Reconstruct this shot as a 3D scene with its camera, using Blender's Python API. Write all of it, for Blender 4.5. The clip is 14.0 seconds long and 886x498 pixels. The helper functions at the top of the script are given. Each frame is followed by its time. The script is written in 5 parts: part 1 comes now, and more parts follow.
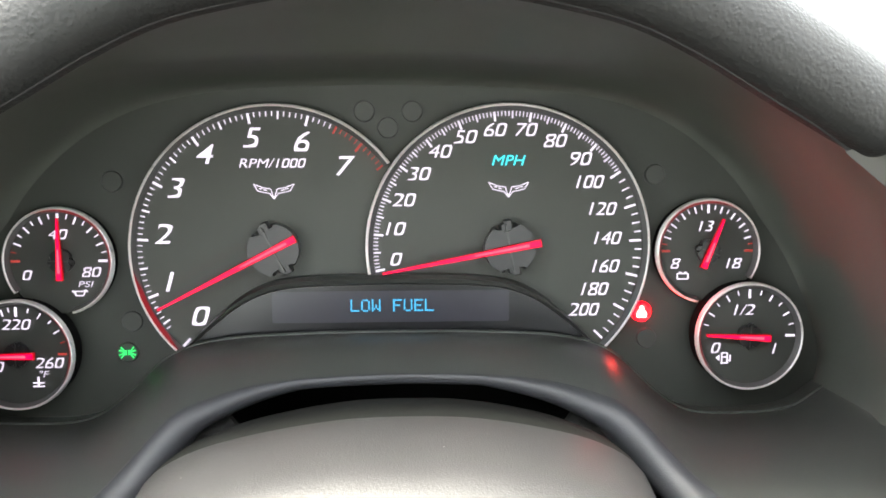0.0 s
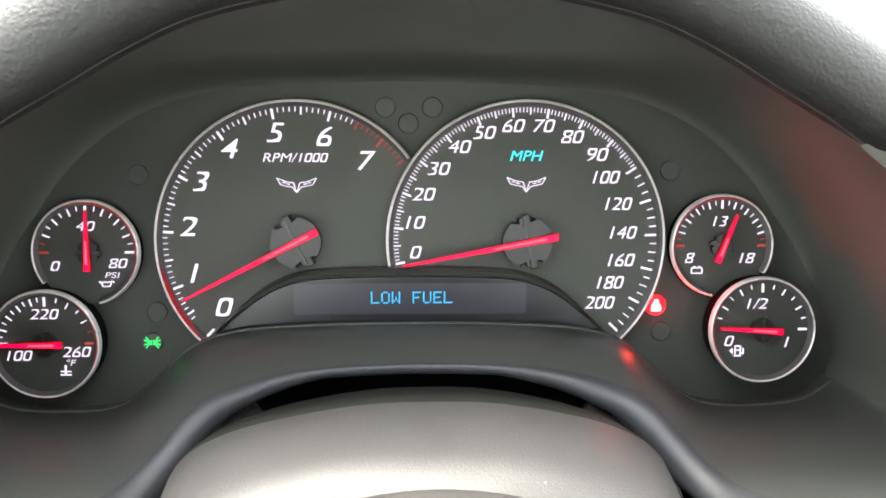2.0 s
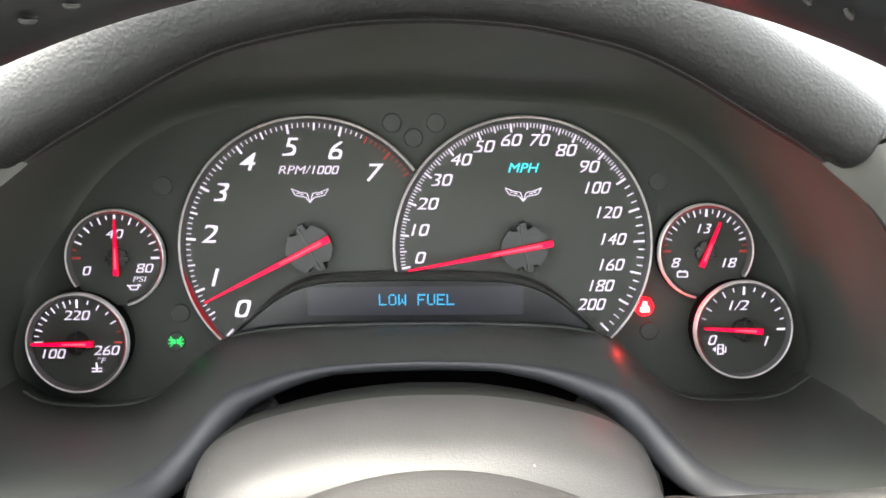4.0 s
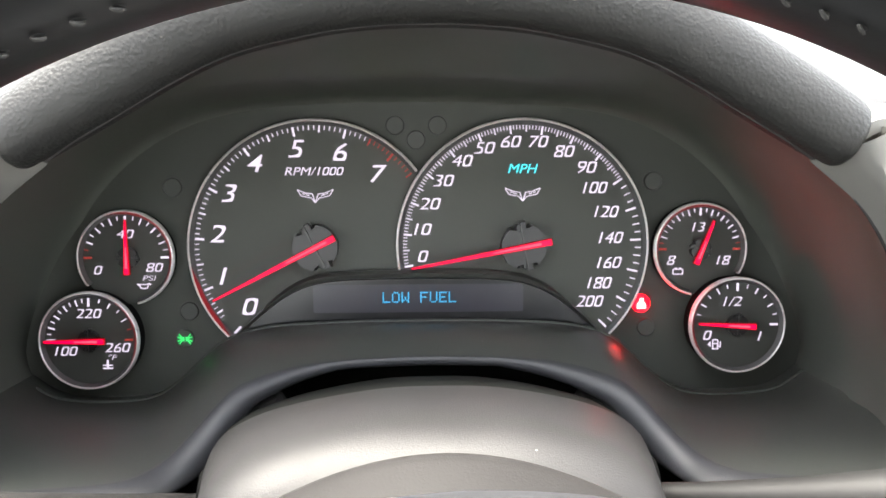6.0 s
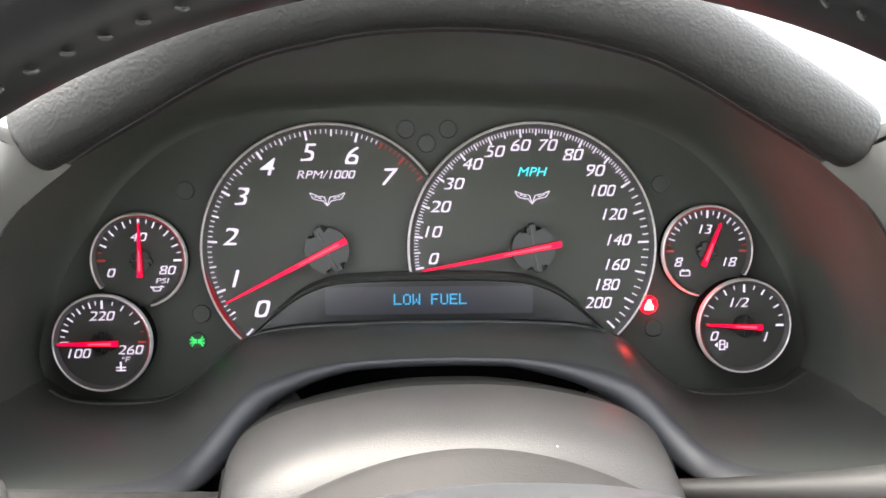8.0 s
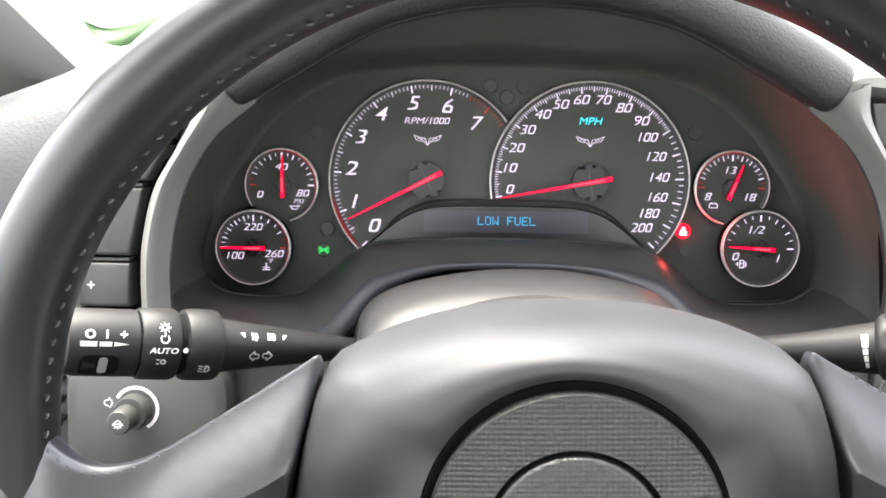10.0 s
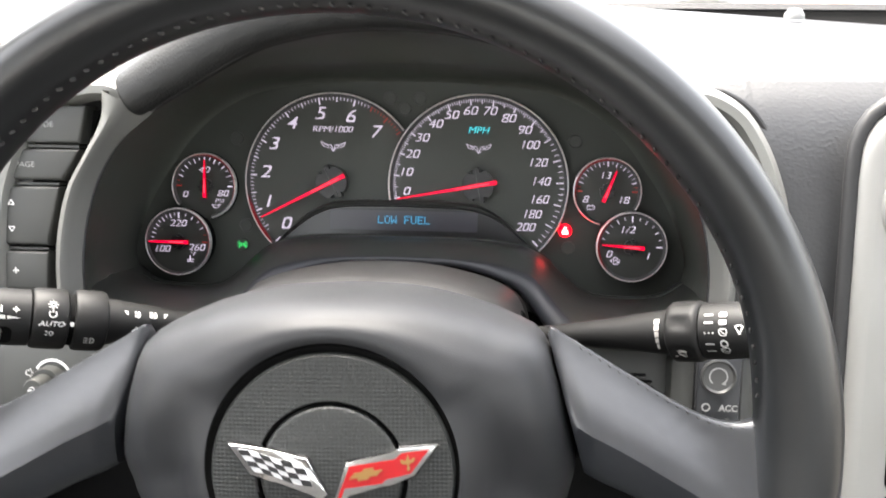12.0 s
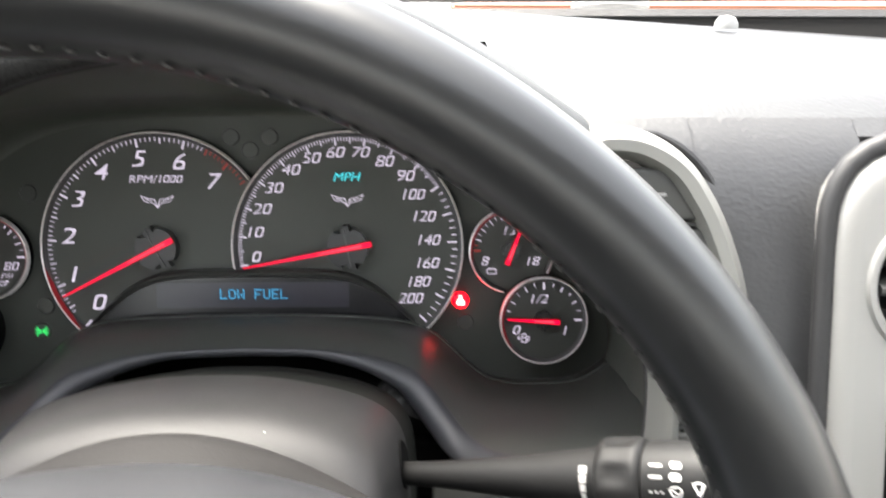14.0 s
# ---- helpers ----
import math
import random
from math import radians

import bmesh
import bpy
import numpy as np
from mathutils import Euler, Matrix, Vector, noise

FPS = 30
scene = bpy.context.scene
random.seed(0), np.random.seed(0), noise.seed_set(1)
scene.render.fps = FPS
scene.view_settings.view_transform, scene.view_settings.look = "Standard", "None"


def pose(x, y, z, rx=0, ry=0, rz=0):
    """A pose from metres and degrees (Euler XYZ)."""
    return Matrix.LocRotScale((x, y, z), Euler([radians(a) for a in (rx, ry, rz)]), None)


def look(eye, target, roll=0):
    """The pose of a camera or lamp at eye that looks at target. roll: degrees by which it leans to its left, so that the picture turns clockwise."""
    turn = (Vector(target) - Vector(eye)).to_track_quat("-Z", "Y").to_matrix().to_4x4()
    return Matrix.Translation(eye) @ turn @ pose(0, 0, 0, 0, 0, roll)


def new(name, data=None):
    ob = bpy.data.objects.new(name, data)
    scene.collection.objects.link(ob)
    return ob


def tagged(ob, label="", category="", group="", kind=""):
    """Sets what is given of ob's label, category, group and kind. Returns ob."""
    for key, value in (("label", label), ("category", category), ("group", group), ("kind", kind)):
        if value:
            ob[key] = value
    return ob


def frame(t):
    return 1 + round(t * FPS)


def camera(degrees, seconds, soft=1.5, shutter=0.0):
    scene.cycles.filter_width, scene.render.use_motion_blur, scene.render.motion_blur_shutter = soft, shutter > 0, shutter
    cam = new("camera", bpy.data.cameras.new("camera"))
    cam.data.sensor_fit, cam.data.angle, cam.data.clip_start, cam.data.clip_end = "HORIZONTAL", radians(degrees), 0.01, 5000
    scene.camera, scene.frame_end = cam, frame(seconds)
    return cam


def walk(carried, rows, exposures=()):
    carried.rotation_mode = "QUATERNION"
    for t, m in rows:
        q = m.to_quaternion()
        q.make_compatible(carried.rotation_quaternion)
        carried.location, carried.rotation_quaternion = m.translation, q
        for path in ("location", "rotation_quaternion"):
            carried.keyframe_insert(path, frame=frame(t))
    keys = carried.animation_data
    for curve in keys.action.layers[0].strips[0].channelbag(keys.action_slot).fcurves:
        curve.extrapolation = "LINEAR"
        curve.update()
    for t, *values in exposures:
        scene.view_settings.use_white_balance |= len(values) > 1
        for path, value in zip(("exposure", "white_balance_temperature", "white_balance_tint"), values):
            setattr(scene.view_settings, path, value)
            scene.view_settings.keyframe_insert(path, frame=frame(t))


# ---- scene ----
# Lengths are written in the dial frame: x right, y away from the driver, z up along the dials.
# S brings them to metres, W leans the dials back as they stand in the car.
S = 0.9
W = pose(0.0, 0.30, 0.80, -15.0, 0.0, 0.0)

cam = camera(54.12, 14.0, soft=1.65, shutter=0.25)
ROWS = [
    (0.0, 0.00551, -0.40391, 0.01684, 0.05126, 0.58938, -0.08931, -0.160),
    (0.5, 0.00044, -0.40615, 0.01380, 0.04973, 0.58709, -0.09132, -0.074),
    (1.0, 0.00057, -0.40940, 0.01386, 0.04899, 0.58403, -0.08982, 0.032),
    (1.5, -0.00155, -0.40796, 0.01241, 0.04621, 0.58540, -0.09224, 0.063),
    (2.0, -0.00180, -0.41218, 0.01349, 0.03910, 0.58162, -0.08991, 0.087),
    (2.5, -0.00136, -0.41684, 0.01528, 0.03497, 0.57714, -0.08802, 0.118),
    (3.0, -0.00002, -0.42574, 0.01973, 0.03405, 0.56816, -0.08513, 0.089),
    (5.5, -0.00404, -0.45590, 0.01789, 0.03130, 0.53851, -0.08160, -0.158),
    (6.0, -0.00445, -0.45569, 0.01703, 0.03298, 0.53894, -0.07944, -0.199),
    (6.5, -0.00859, -0.45403, 0.01559, 0.03535, 0.54054, -0.07878, -0.268),
    (7.0, -0.01193, -0.45693, 0.01487, 0.03474, 0.53771, -0.07739, -0.277),
    (7.5, -0.01297, -0.45619, 0.01373, 0.03254, 0.53874, -0.07598, -0.295),
    (8.0, -0.01520, -0.46040, 0.01490, 0.03289, 0.53456, -0.07317, -0.240),
    (8.3, -0.01718, -0.46663, 0.02008, 0.02974, 0.51766, -0.08892, -0.129),
    (8.5, -0.01474, -0.48834, -0.00958, 0.03146, 0.50759, -0.08696, -0.151),
    (8.7, -0.01864, -0.50839, -0.00402, 0.02188, 0.48220, -0.13476, -0.126),
    (10.8, -0.02685, -0.62155, 0.00011, -0.08606, 0.37162, -0.10038, 1.407),
    (11.0, -0.01388, -0.63013, 0.01237, -0.07571, 0.36234, -0.09335, 1.395),
    (11.5, 0.03542, -0.64632, 0.02435, -0.02961, 0.34538, -0.08655, 1.234),
    (12.0, 0.07851, -0.64402, -0.00587, 0.00342, 0.34768, -0.11028, 1.109),
    (12.3, 0.09138, -0.62430, -0.03129, 0.01577, 0.36612, -0.13403, 1.162),
    (12.5, 0.10425, -0.61227, -0.04007, 0.03948, 0.38023, -0.14371, 1.070),
    (12.8, 0.11413, -0.58610, -0.04342, 0.06703, 0.40483, -0.14133, 0.768),
    (13.0, 0.11605, -0.57297, -0.03532, 0.07462, 0.42115, -0.13536, 0.551),
    (13.2, 0.12044, -0.55366, -0.02162, 0.08636, 0.44153, -0.11891, 0.481),
    (13.5, 0.12276, -0.52391, -0.00820, 0.11051, 0.47022, -0.11575, 0.181),
    (13.7, 0.12442, -0.51463, -0.00462, 0.12576, 0.47818, -0.10931, 0.044),
    (13.9, 0.11377, -0.50451, 0.01572, 0.12699, 0.49059, -0.09416, -0.151),
    (14.0, 0.09701, -0.50053, 0.02859, 0.12227, 0.49202, -0.08156, -0.101),
]


def eye_pose(row):
    t, ex, ey, ez, ax, ay, az, roll = row
    return W @ look((S * ex, S * ey, S * ez), (S * ax, S * ay, S * az), roll)


walk(cam, [(row[0], eye_pose(row)) for row in ROWS], [
    (0.0, 4.04, 6950, 5), (3.2, 4.02, 6950, 5), (5.3, 3.78, 6900, 8), (8.2, 3.8, 6900, 9), (10.8, 3.76, 6850, 10), (11.5, 3.42, 6850, 10), (12.0, 3.28, 6870, 10),
    (12.5, 3.43, 6900, 10), (13.5, 3.35, 6900, 9), (14.0, 3.2, 6850, 9)])

# ---- light ----
world = bpy.data.worlds.new("sky")
scene.world = world
world.use_nodes = True
wn = world.node_tree
sky = wn.nodes.new("ShaderNodeTexSky")
sky.sky_type = "NISHITA"
sky.sun_disc = False
sky.sun_elevation = radians(70)
sky.sun_rotation = radians(321)
sky.air_density, sky.dust_density, sky.ozone_density = 1.0, 4.0, 1.0
back = wn.nodes["Background"]
back.inputs["Strength"].default_value = 0.15
grey = wn.nodes.new("ShaderNodeHueSaturation")  # thin cloud takes most of the blue out
grey.inputs["Saturation"].default_value = 0.34
wn.links.new(sky.outputs["Color"], grey.inputs["Color"])
wn.links.new(grey.outputs["Color"], back.inputs["Color"])

sun_data = bpy.data.lights.new("sun", "SUN")
sun_data.energy, sun_data.angle, sun_data.color = 1.5, radians(40), (1.0, 0.975, 0.92)
sun_lamp = new("sun", sun_data)
sun_lamp.matrix_world = look((-0.32, 0.40, 5), (0.0, 0.0, 3.5))


# ---- materials ----
GLOW = 0.095  # the lit prints against the daylight


def material(name, color, rough=0.5, metal=0.0, grain=0.0, grain_size=0.001, cells=0.0, cell_size=0.002,
             stain=0.12, stain_size=0.03, rough_vary=0.08, emit=None, power=0.0, spec=0.5, coat=0.0, stretch=(1, 1, 1), dust=0.0):
    m = bpy.data.materials.new(name)
    m.use_nodes = True
    n, l = m.node_tree.nodes, m.node_tree.links
    b = n["Principled BSDF"]
    b.inputs["Metallic"].default_value = metal
    b.inputs["Specular IOR Level"].default_value = spec
    b.inputs["Coat Weight"].default_value = coat
    where = n.new("ShaderNodeTexCoord")
    big = n.new("ShaderNodeTexNoise")
    big.inputs["Scale"].default_value = 1.0 / stain_size
    big.inputs["Detail"].default_value = 5.0
    l.new(where.outputs["Object"], big.inputs["Vector"])
    mix = n.new("ShaderNodeMix")
    mix.data_type = "RGBA"
    dark = tuple(c * (1 - stain) for c in color)
    light = tuple(min(1.0, c * (1 + stain)) for c in color)
    mix.inputs["A"].default_value, mix.inputs["B"].default_value = (*dark, 1), (*light, 1)
    l.new(big.outputs["Fac"], mix.inputs["Factor"])
    tone = mix.outputs["Result"]
    if dust:
        specks = n.new("ShaderNodeTexVoronoi")
        specks.inputs["Scale"].default_value = 1.0 / dust
        l.new(where.outputs["Object"], specks.inputs["Vector"])
        near = n.new("ShaderNodeMath")
        near.operation = "LESS_THAN"
        near.inputs[1].default_value = 0.00022 / dust
        l.new(specks.outputs["Distance"], near.inputs[0])
        lint = n.new("ShaderNodeMix")
        lint.data_type = "RGBA"
        lint.inputs["B"].default_value = (0.45, 0.44, 0.42, 1)
        l.new(tone, lint.inputs["A"])
        l.new(near.outputs["Value"], lint.inputs["Factor"])
        tone = lint.outputs["Result"]
    l.new(tone, b.inputs["Base Color"])
    span = n.new("ShaderNodeMapRange")
    span.inputs["To Min"].default_value, span.inputs["To Max"].default_value = rough - rough_vary, rough + rough_vary
    l.new(big.outputs["Fac"], span.inputs["Value"])
    l.new(span.outputs["Result"], b.inputs["Roughness"])
    last = None
    if cells:
        v = n.new("ShaderNodeTexVoronoi")
        v.feature = "SMOOTH_F1"
        v.inputs["Scale"].default_value = 1.0 / cell_size
        warp = n.new("ShaderNodeTexNoise")
        warp.inputs["Scale"].default_value = 0.6 / cell_size
        add = n.new("ShaderNodeMix")
        add.data_type = "VECTOR"
        add.inputs["Factor"].default_value = cell_size * 0.5
        l.new(where.outputs["Object"], warp.inputs["Vector"])
        pull = n.new("ShaderNodeMapping")
        pull.inputs["Scale"].default_value = stretch
        l.new(where.outputs["Object"], pull.inputs["Vector"])
        l.new(pull.outputs["Vector"], add.inputs["A"])
        l.new(warp.outputs["Color"], add.inputs["B"])
        l.new(add.outputs["Result"], v.inputs["Vector"])
        bump = n.new("ShaderNodeBump")
        bump.inputs["Strength"].default_value = cells
        bump.inputs["Distance"].default_value = cell_size * 0.35
        bump.invert = True
        l.new(v.outputs["Distance"], bump.inputs["Height"])
        last = bump
    if grain:
        g = n.new("ShaderNodeTexNoise")
        g.inputs["Scale"].default_value = 1.0 / grain_size
        g.inputs["Detail"].default_value = 3.0
        l.new(where.outputs["Object"], g.inputs["Vector"])
        bump = n.new("ShaderNodeBump")
        bump.inputs["Strength"].default_value = grain
        bump.inputs["Distance"].default_value = grain_size * 0.4
        l.new(g.outputs["Fac"], bump.inputs["Height"])
        if last:
            l.new(last.outputs["Normal"], bump.inputs["Normal"])
        last = bump
    if last:
        l.new(last.outputs["Normal"], b.inputs["Normal"])
    if emit:
        b.inputs["Emission Color"].default_value = (*emit, 1)
        b.inputs["Emission Strength"].default_value = power * GLOW
    return m


def weave_material(name, color, size):
    """Moulded plastic with a fine square grid."""
    m = material(name, color, rough=0.42)
    n, l = m.node_tree.nodes, m.node_tree.links
    where = n.new("ShaderNodeTexCoord")
    grids = []
    for axis in "XZ":
        wave = n.new("ShaderNodeTexWave")
        wave.bands_direction = axis
        wave.inputs["Scale"].default_value = 0.314 / size
        l.new(where.outputs["Object"], wave.inputs["Vector"])
        grids.append(wave)
    top = n.new("ShaderNodeMath")
    top.operation = "MULTIPLY_ADD"
    top.inputs[1].default_value = 0.9
    l.new(grids[0].outputs["Fac"], top.inputs[0])
    l.new(grids[1].outputs["Fac"], top.inputs[2])
    bump = n.new("ShaderNodeBump")
    bump.inputs["Strength"].default_value = 0.26
    bump.inputs["Distance"].default_value = size * 0.25
    l.new(top.outputs["Value"], bump.inputs["Height"])
    l.new(bump.outputs["Normal"], n["Principled BSDF"].inputs["Normal"])
    return m


LEATHER = material("grained_black_leather", (0.0165, 0.017, 0.0165), 0.45, spec=0.32, cells=0.5, cell_size=0.00125, grain=0.3, grain_size=0.0006)
PAD = material("dash_leather", (0.034, 0.035, 0.037), 0.42, cells=0.35, cell_size=0.0013, grain=0.25, grain_size=0.0022, stretch=(0.55, 1.0, 0.8))
RIM = material("smooth_black_leather", (0.0125, 0.0135, 0.0145), 0.31, spec=0.6, grain=0.05, grain_size=0.0006, cells=0.03, cell_size=0.0016, rough_vary=0.03)
# Lighter and bluer than the rim: the spokes' sky sheen is put into the colour
SPOKE = material("brightened_spoke_leather", (0.026, 0.028, 0.033), 0.29, spec=1.0, grain=0.05, grain_size=0.0008, cells=0.05, cell_size=0.0045, rough_vary=0.05)
BOOT = material("creased_boot_leather", (0.030, 0.030, 0.029), 0.42, grain=0.4, grain_size=0.003)
PLASTIC = material("black_moulded_plastic", (0.036, 0.037, 0.034), 0.46, grain=0.35, grain_size=0.0005)
LEDGE = material("satin_ledge_plastic", (0.050, 0.053, 0.048), 0.36, dust=0.022, grain=0.3, grain_size=0.0006)
ARCHSKIN = material("soft_arch_plastic", (0.038, 0.039, 0.043), 0.42, grain=0.35, grain_size=0.0006)
HOODSKIN = material("dark_hood_plastic", (0.074, 0.080, 0.069), 0.42, grain=0.2, grain_size=0.0006)
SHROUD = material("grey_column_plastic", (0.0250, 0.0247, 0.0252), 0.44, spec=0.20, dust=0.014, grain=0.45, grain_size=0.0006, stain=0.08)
REARSLOPE = material("dark_matt_slope", (0.013, 0.014, 0.0125), 0.7, spec=0.08, grain=0.3, grain_size=0.0006)
COLLAR = material("matt_collar_plastic", (0.0185, 0.0178, 0.0176), 0.6, spec=0.10, grain=0.3, grain_size=0.0008, stain=0.2, stain_size=0.012)
COVER = material("airbag_cover_plastic", (0.022, 0.023, 0.0255), 0.47, spec=0.5, grain=0.25, grain_size=0.0005, stain=0.08)
WEAVE = weave_material("gridded_plastic", (0.018, 0.0195, 0.019), 0.00155)
# Near-black colour that puts the shade into gaps, holes and hollows
GAP = material("gap_shade_black", (0.006, 0.006, 0.006), 0.8, spec=0.05)
STALK = material("stalk_black_plastic", (0.014, 0.014, 0.014), 0.50, spec=0.20, grain=0.2, grain_size=0.0005)
SILVER = material("silver_paint", (0.26, 0.257, 0.248), 0.42, metal=0.3, grain=0.12, grain_size=0.0004, stain=0.03)
RINGMETAL = material("satin_ring_metal", (0.82, 0.78, 0.77), 0.30, metal=0.25, stain=0.05, stain_size=0.004)
BADGEMETAL = material("badge_chrome", (0.50, 0.50, 0.51), 0.14, metal=1.0, rough_vary=0.03, stain=0.04)
FACE = material("dial_black", (0.054, 0.059, 0.051), 0.55, grain=0.15, grain_size=0.0004, stain=0.05)
SMALLFACE = material("small_dial_black", (0.046, 0.049, 0.043), 0.55, grain=0.15, grain_size=0.0004, stain=0.05)
PLATE = material("gauge_panel_black", (0.043, 0.048, 0.041), 0.52, grain=0.3, grain_size=0.0005)
GLOSS = material("gloss_black", (0.014, 0.014, 0.016), 0.22, rough_vary=0.05)
HUBCAP = material("needle_hub_black", (0.013, 0.013, 0.014), 0.28, spec=0.45, rough_vary=0.05)
SCREEN = material("display_glass", (0.038, 0.037, 0.048), 0.24, rough_vary=0.04, stain=0.05)
WHITE_LIT = material("lit_white_print", (0.40, 0.39, 0.43), 0.5, emit=(0.85, 0.75, 1.0), power=0.74)
RED_PRINT = material("red_print", (0.30, 0.03, 0.03), 0.5, emit=(1.0, 0.12, 0.08), power=0.22)
CYAN_LIT = material("lit_cyan_print", (0.1, 0.5, 0.5), 0.5, emit=(0.0, 0.72, 0.85), power=1.1)
BLUE_LIT = material("lit_blue_dots", (0.05, 0.3, 0.5), 0.5, emit=(0.01, 0.42, 0.85), power=0.72)
NEEDLE = material("lit_red_needle", (0.08, 0.004, 0.008), 0.45, emit=(1.0, 0.0, 0.05), power=1.75, spec=0.2)
NEEDLE_CORE = material("bright_needle_core", (0.3, 0.05, 0.05), 0.45, emit=(1.0, 0.05, 0.08), power=2.3, spec=0.2)
CONE = material("dark_ring_cone", (0.11, 0.11, 0.11), 0.34, metal=0.3, stain=0.05, stain_size=0.004)
NEEDLE_SIDE = material("dark_red_needle_edge", (0.25, 0.01, 0.015), 0.4, emit=(1.0, 0.0, 0.02), power=0.25, spec=0.2)
# Emission that stands in for the pointers' reflection in the rims
REFLECT_GLOW = material("red_reflection_glow", (0.12, 0.01, 0.012), 0.4, emit=(1.0, 0.02, 0.05), power=0.15)
GREEN_LIT = material("lit_green_symbol", (0.05, 0.5, 0.15), 0.5, emit=(0.02, 0.85, 0.16), power=0.9)
RED_LAMP = material("lit_red_lens", (0.5, 0.02, 0.02), 0.4, emit=(1.0, 0.0, 0.003), power=17.0)
RED_CORE = material("lit_red_symbol", (0.8, 0.5, 0.45), 0.4, emit=(1.0, 0.25, 0.22), power=14.0)
LENS_OFF = material("unlit_lens", (0.046, 0.050, 0.045), 0.45)
PRINT = material("white_print", (0.72, 0.72, 0.70), 0.5, stain=0.05)
GREYPRINT = material("dim_grey_print", (0.30, 0.30, 0.29), 0.5, stain=0.05)
PODPAINT = material("satin_silver_plastic", (0.20, 0.20, 0.188), 0.42, metal=0.25, grain=0.12, grain_size=0.0004, stain=0.04)
PEWTER = material("satin_pewter_paint", (0.145, 0.145, 0.136), 0.42, metal=0.2, grain=0.12, grain_size=0.0004, stain=0.04)
PEWTER_DARK = material("dark_satin_button", (0.06, 0.06, 0.058), 0.34, metal=0.2)
STITCH = material("grey_thread", (0.055, 0.055, 0.055), 0.6, grain=0.4, grain_size=0.0004)
FLAG_WHITE = material("white_enamel", (0.58, 0.58, 0.60), 0.22, stain=0.03)
FLAG_BLACK = material("black_enamel", (0.02, 0.02, 0.022), 0.22)
FLAG_RED = material("red_enamel", (0.36, 0.008, 0.012), 0.22, stain=0.06)
GOLD = material("gold_enamel", (0.32, 0.18, 0.06), 0.35, metal=0.5)
RUBBER = material("black_rubber_seal", (0.018, 0.018, 0.019), 0.55)
TRIMCLOTH = material("pillar_cloth", (0.13, 0.125, 0.115), 0.85, grain=0.5, grain_size=0.0008)
GREENPAPER = material("green_sheet", (0.028, 0.085, 0.018), 0.5, stain=0.35, stain_size=0.02)
BLUE_RING = material("lit_blue_ring", (0.02, 0.05, 0.5), 0.4, emit=(0.02, 0.08, 1.0), power=1.4)
# Pale so that the unseen walls throw light back into the hood
CABIN = material("pale_bounce_trim", (0.42, 0.40, 0.37), 0.7, grain=0.3, grain_size=0.001)
CARPET = material("black_carpet", (0.02, 0.02, 0.02), 0.95, grain=0.8, grain_size=0.002)
ROOFSHADE = material("roof_shade_cloth", (0.35, 0.34, 0.32), 0.9, grain=0.3, grain_size=0.001)
BODYPAINT = material("white_body_paint", (0.75, 0.75, 0.75), 0.2, coat=0.6, stain=0.02)
BRICKRED = material("brown_kerb", (0.20, 0.085, 0.05), 0.8, grain=0.5, grain_size=0.01, stain=0.3, stain_size=0.4)
CONCRETE = material("pale_concrete", (0.42, 0.41, 0.39), 0.85, grain=0.4, grain_size=0.01, stain=0.15, stain_size=0.5)

# ---- building helpers ----
BASE = {}


def thing(name, base, label, category, group="", kind=""):
    ob = new(name)
    ob.empty_display_size = 0.02
    ob.matrix_world = W @ Matrix.Translation(Vector(base) * S)
    BASE[ob] = Vector(base)
    return tagged(ob, label, category, group, kind)


def mesh_of(bm, base, smooth=True, recalc=True):
    if recalc:
        bmesh.ops.recalc_face_normals(bm, faces=bm.faces)
    for v in bm.verts:
        v.co = (v.co - base) * S
    me = bpy.data.meshes.new("mesh")
    bm.to_mesh(me)
    bm.free()
    if smooth:
        me.polygons.foreach_set("use_smooth", [True] * len(me.polygons))
        me.set_sharp_from_angle(angle=radians(38))
    return me


def part(name, bm, mat, parent, label="", smooth=True):
    """One mesh under a thing or under a part; bm is written in the dial frame."""
    base = BASE[parent]
    me = mesh_of(bm, base, smooth)
    me.materials.append(mat)
    ob = new(name, me)
    ob.parent = parent
    BASE[ob] = base
    return tagged(ob, label) if label else ob


def again(name, me, m, parent):
    """A further piece on a shared mesh, placed by m in the dial frame."""
    ob = new(name, me)
    ob.parent = parent
    loc, rot, sca = m.decompose()
    ob.matrix_local = Matrix.LocRotScale((loc - BASE[parent]) * S, rot, sca)
    BASE[ob] = BASE[parent]
    return ob


def spline(points, n):
    """n points along a smooth curve through the given ones, evenly spaced by length."""
    p = np.array(points, float)
    ext = np.vstack([2 * p[0] - p[1], p, 2 * p[-1] - p[-2]])
    out = []
    for i in range(len(p) - 1):
        a, b, c, d = ext[i : i + 4]
        for u in np.linspace(0, 1, 24, endpoint=False):
            out.append(0.5 * (2 * b + (c - a) * u + (2 * a - 5 * b + 4 * c - d) * u * u + (3 * b - a - 3 * c + d) * u**3))
    out.append(p[-1])
    out = np.array(out)
    run = np.r_[0, np.cumsum(np.linalg.norm(np.diff(out, axis=0), axis=1))]
    at = np.linspace(0, run[-1], n)
    return [Vector([float(np.interp(s, run, out[:, k])) for k in range(out.shape[1])]) for s in at]


def mirrored(half, cx=0.0):
    """The right half of an outline, from the middle outwards, with its left half put before it."""
    left = [(2 * cx - p[0], *p[1:]) for p in half[:0:-1]]
    return left + list(half)


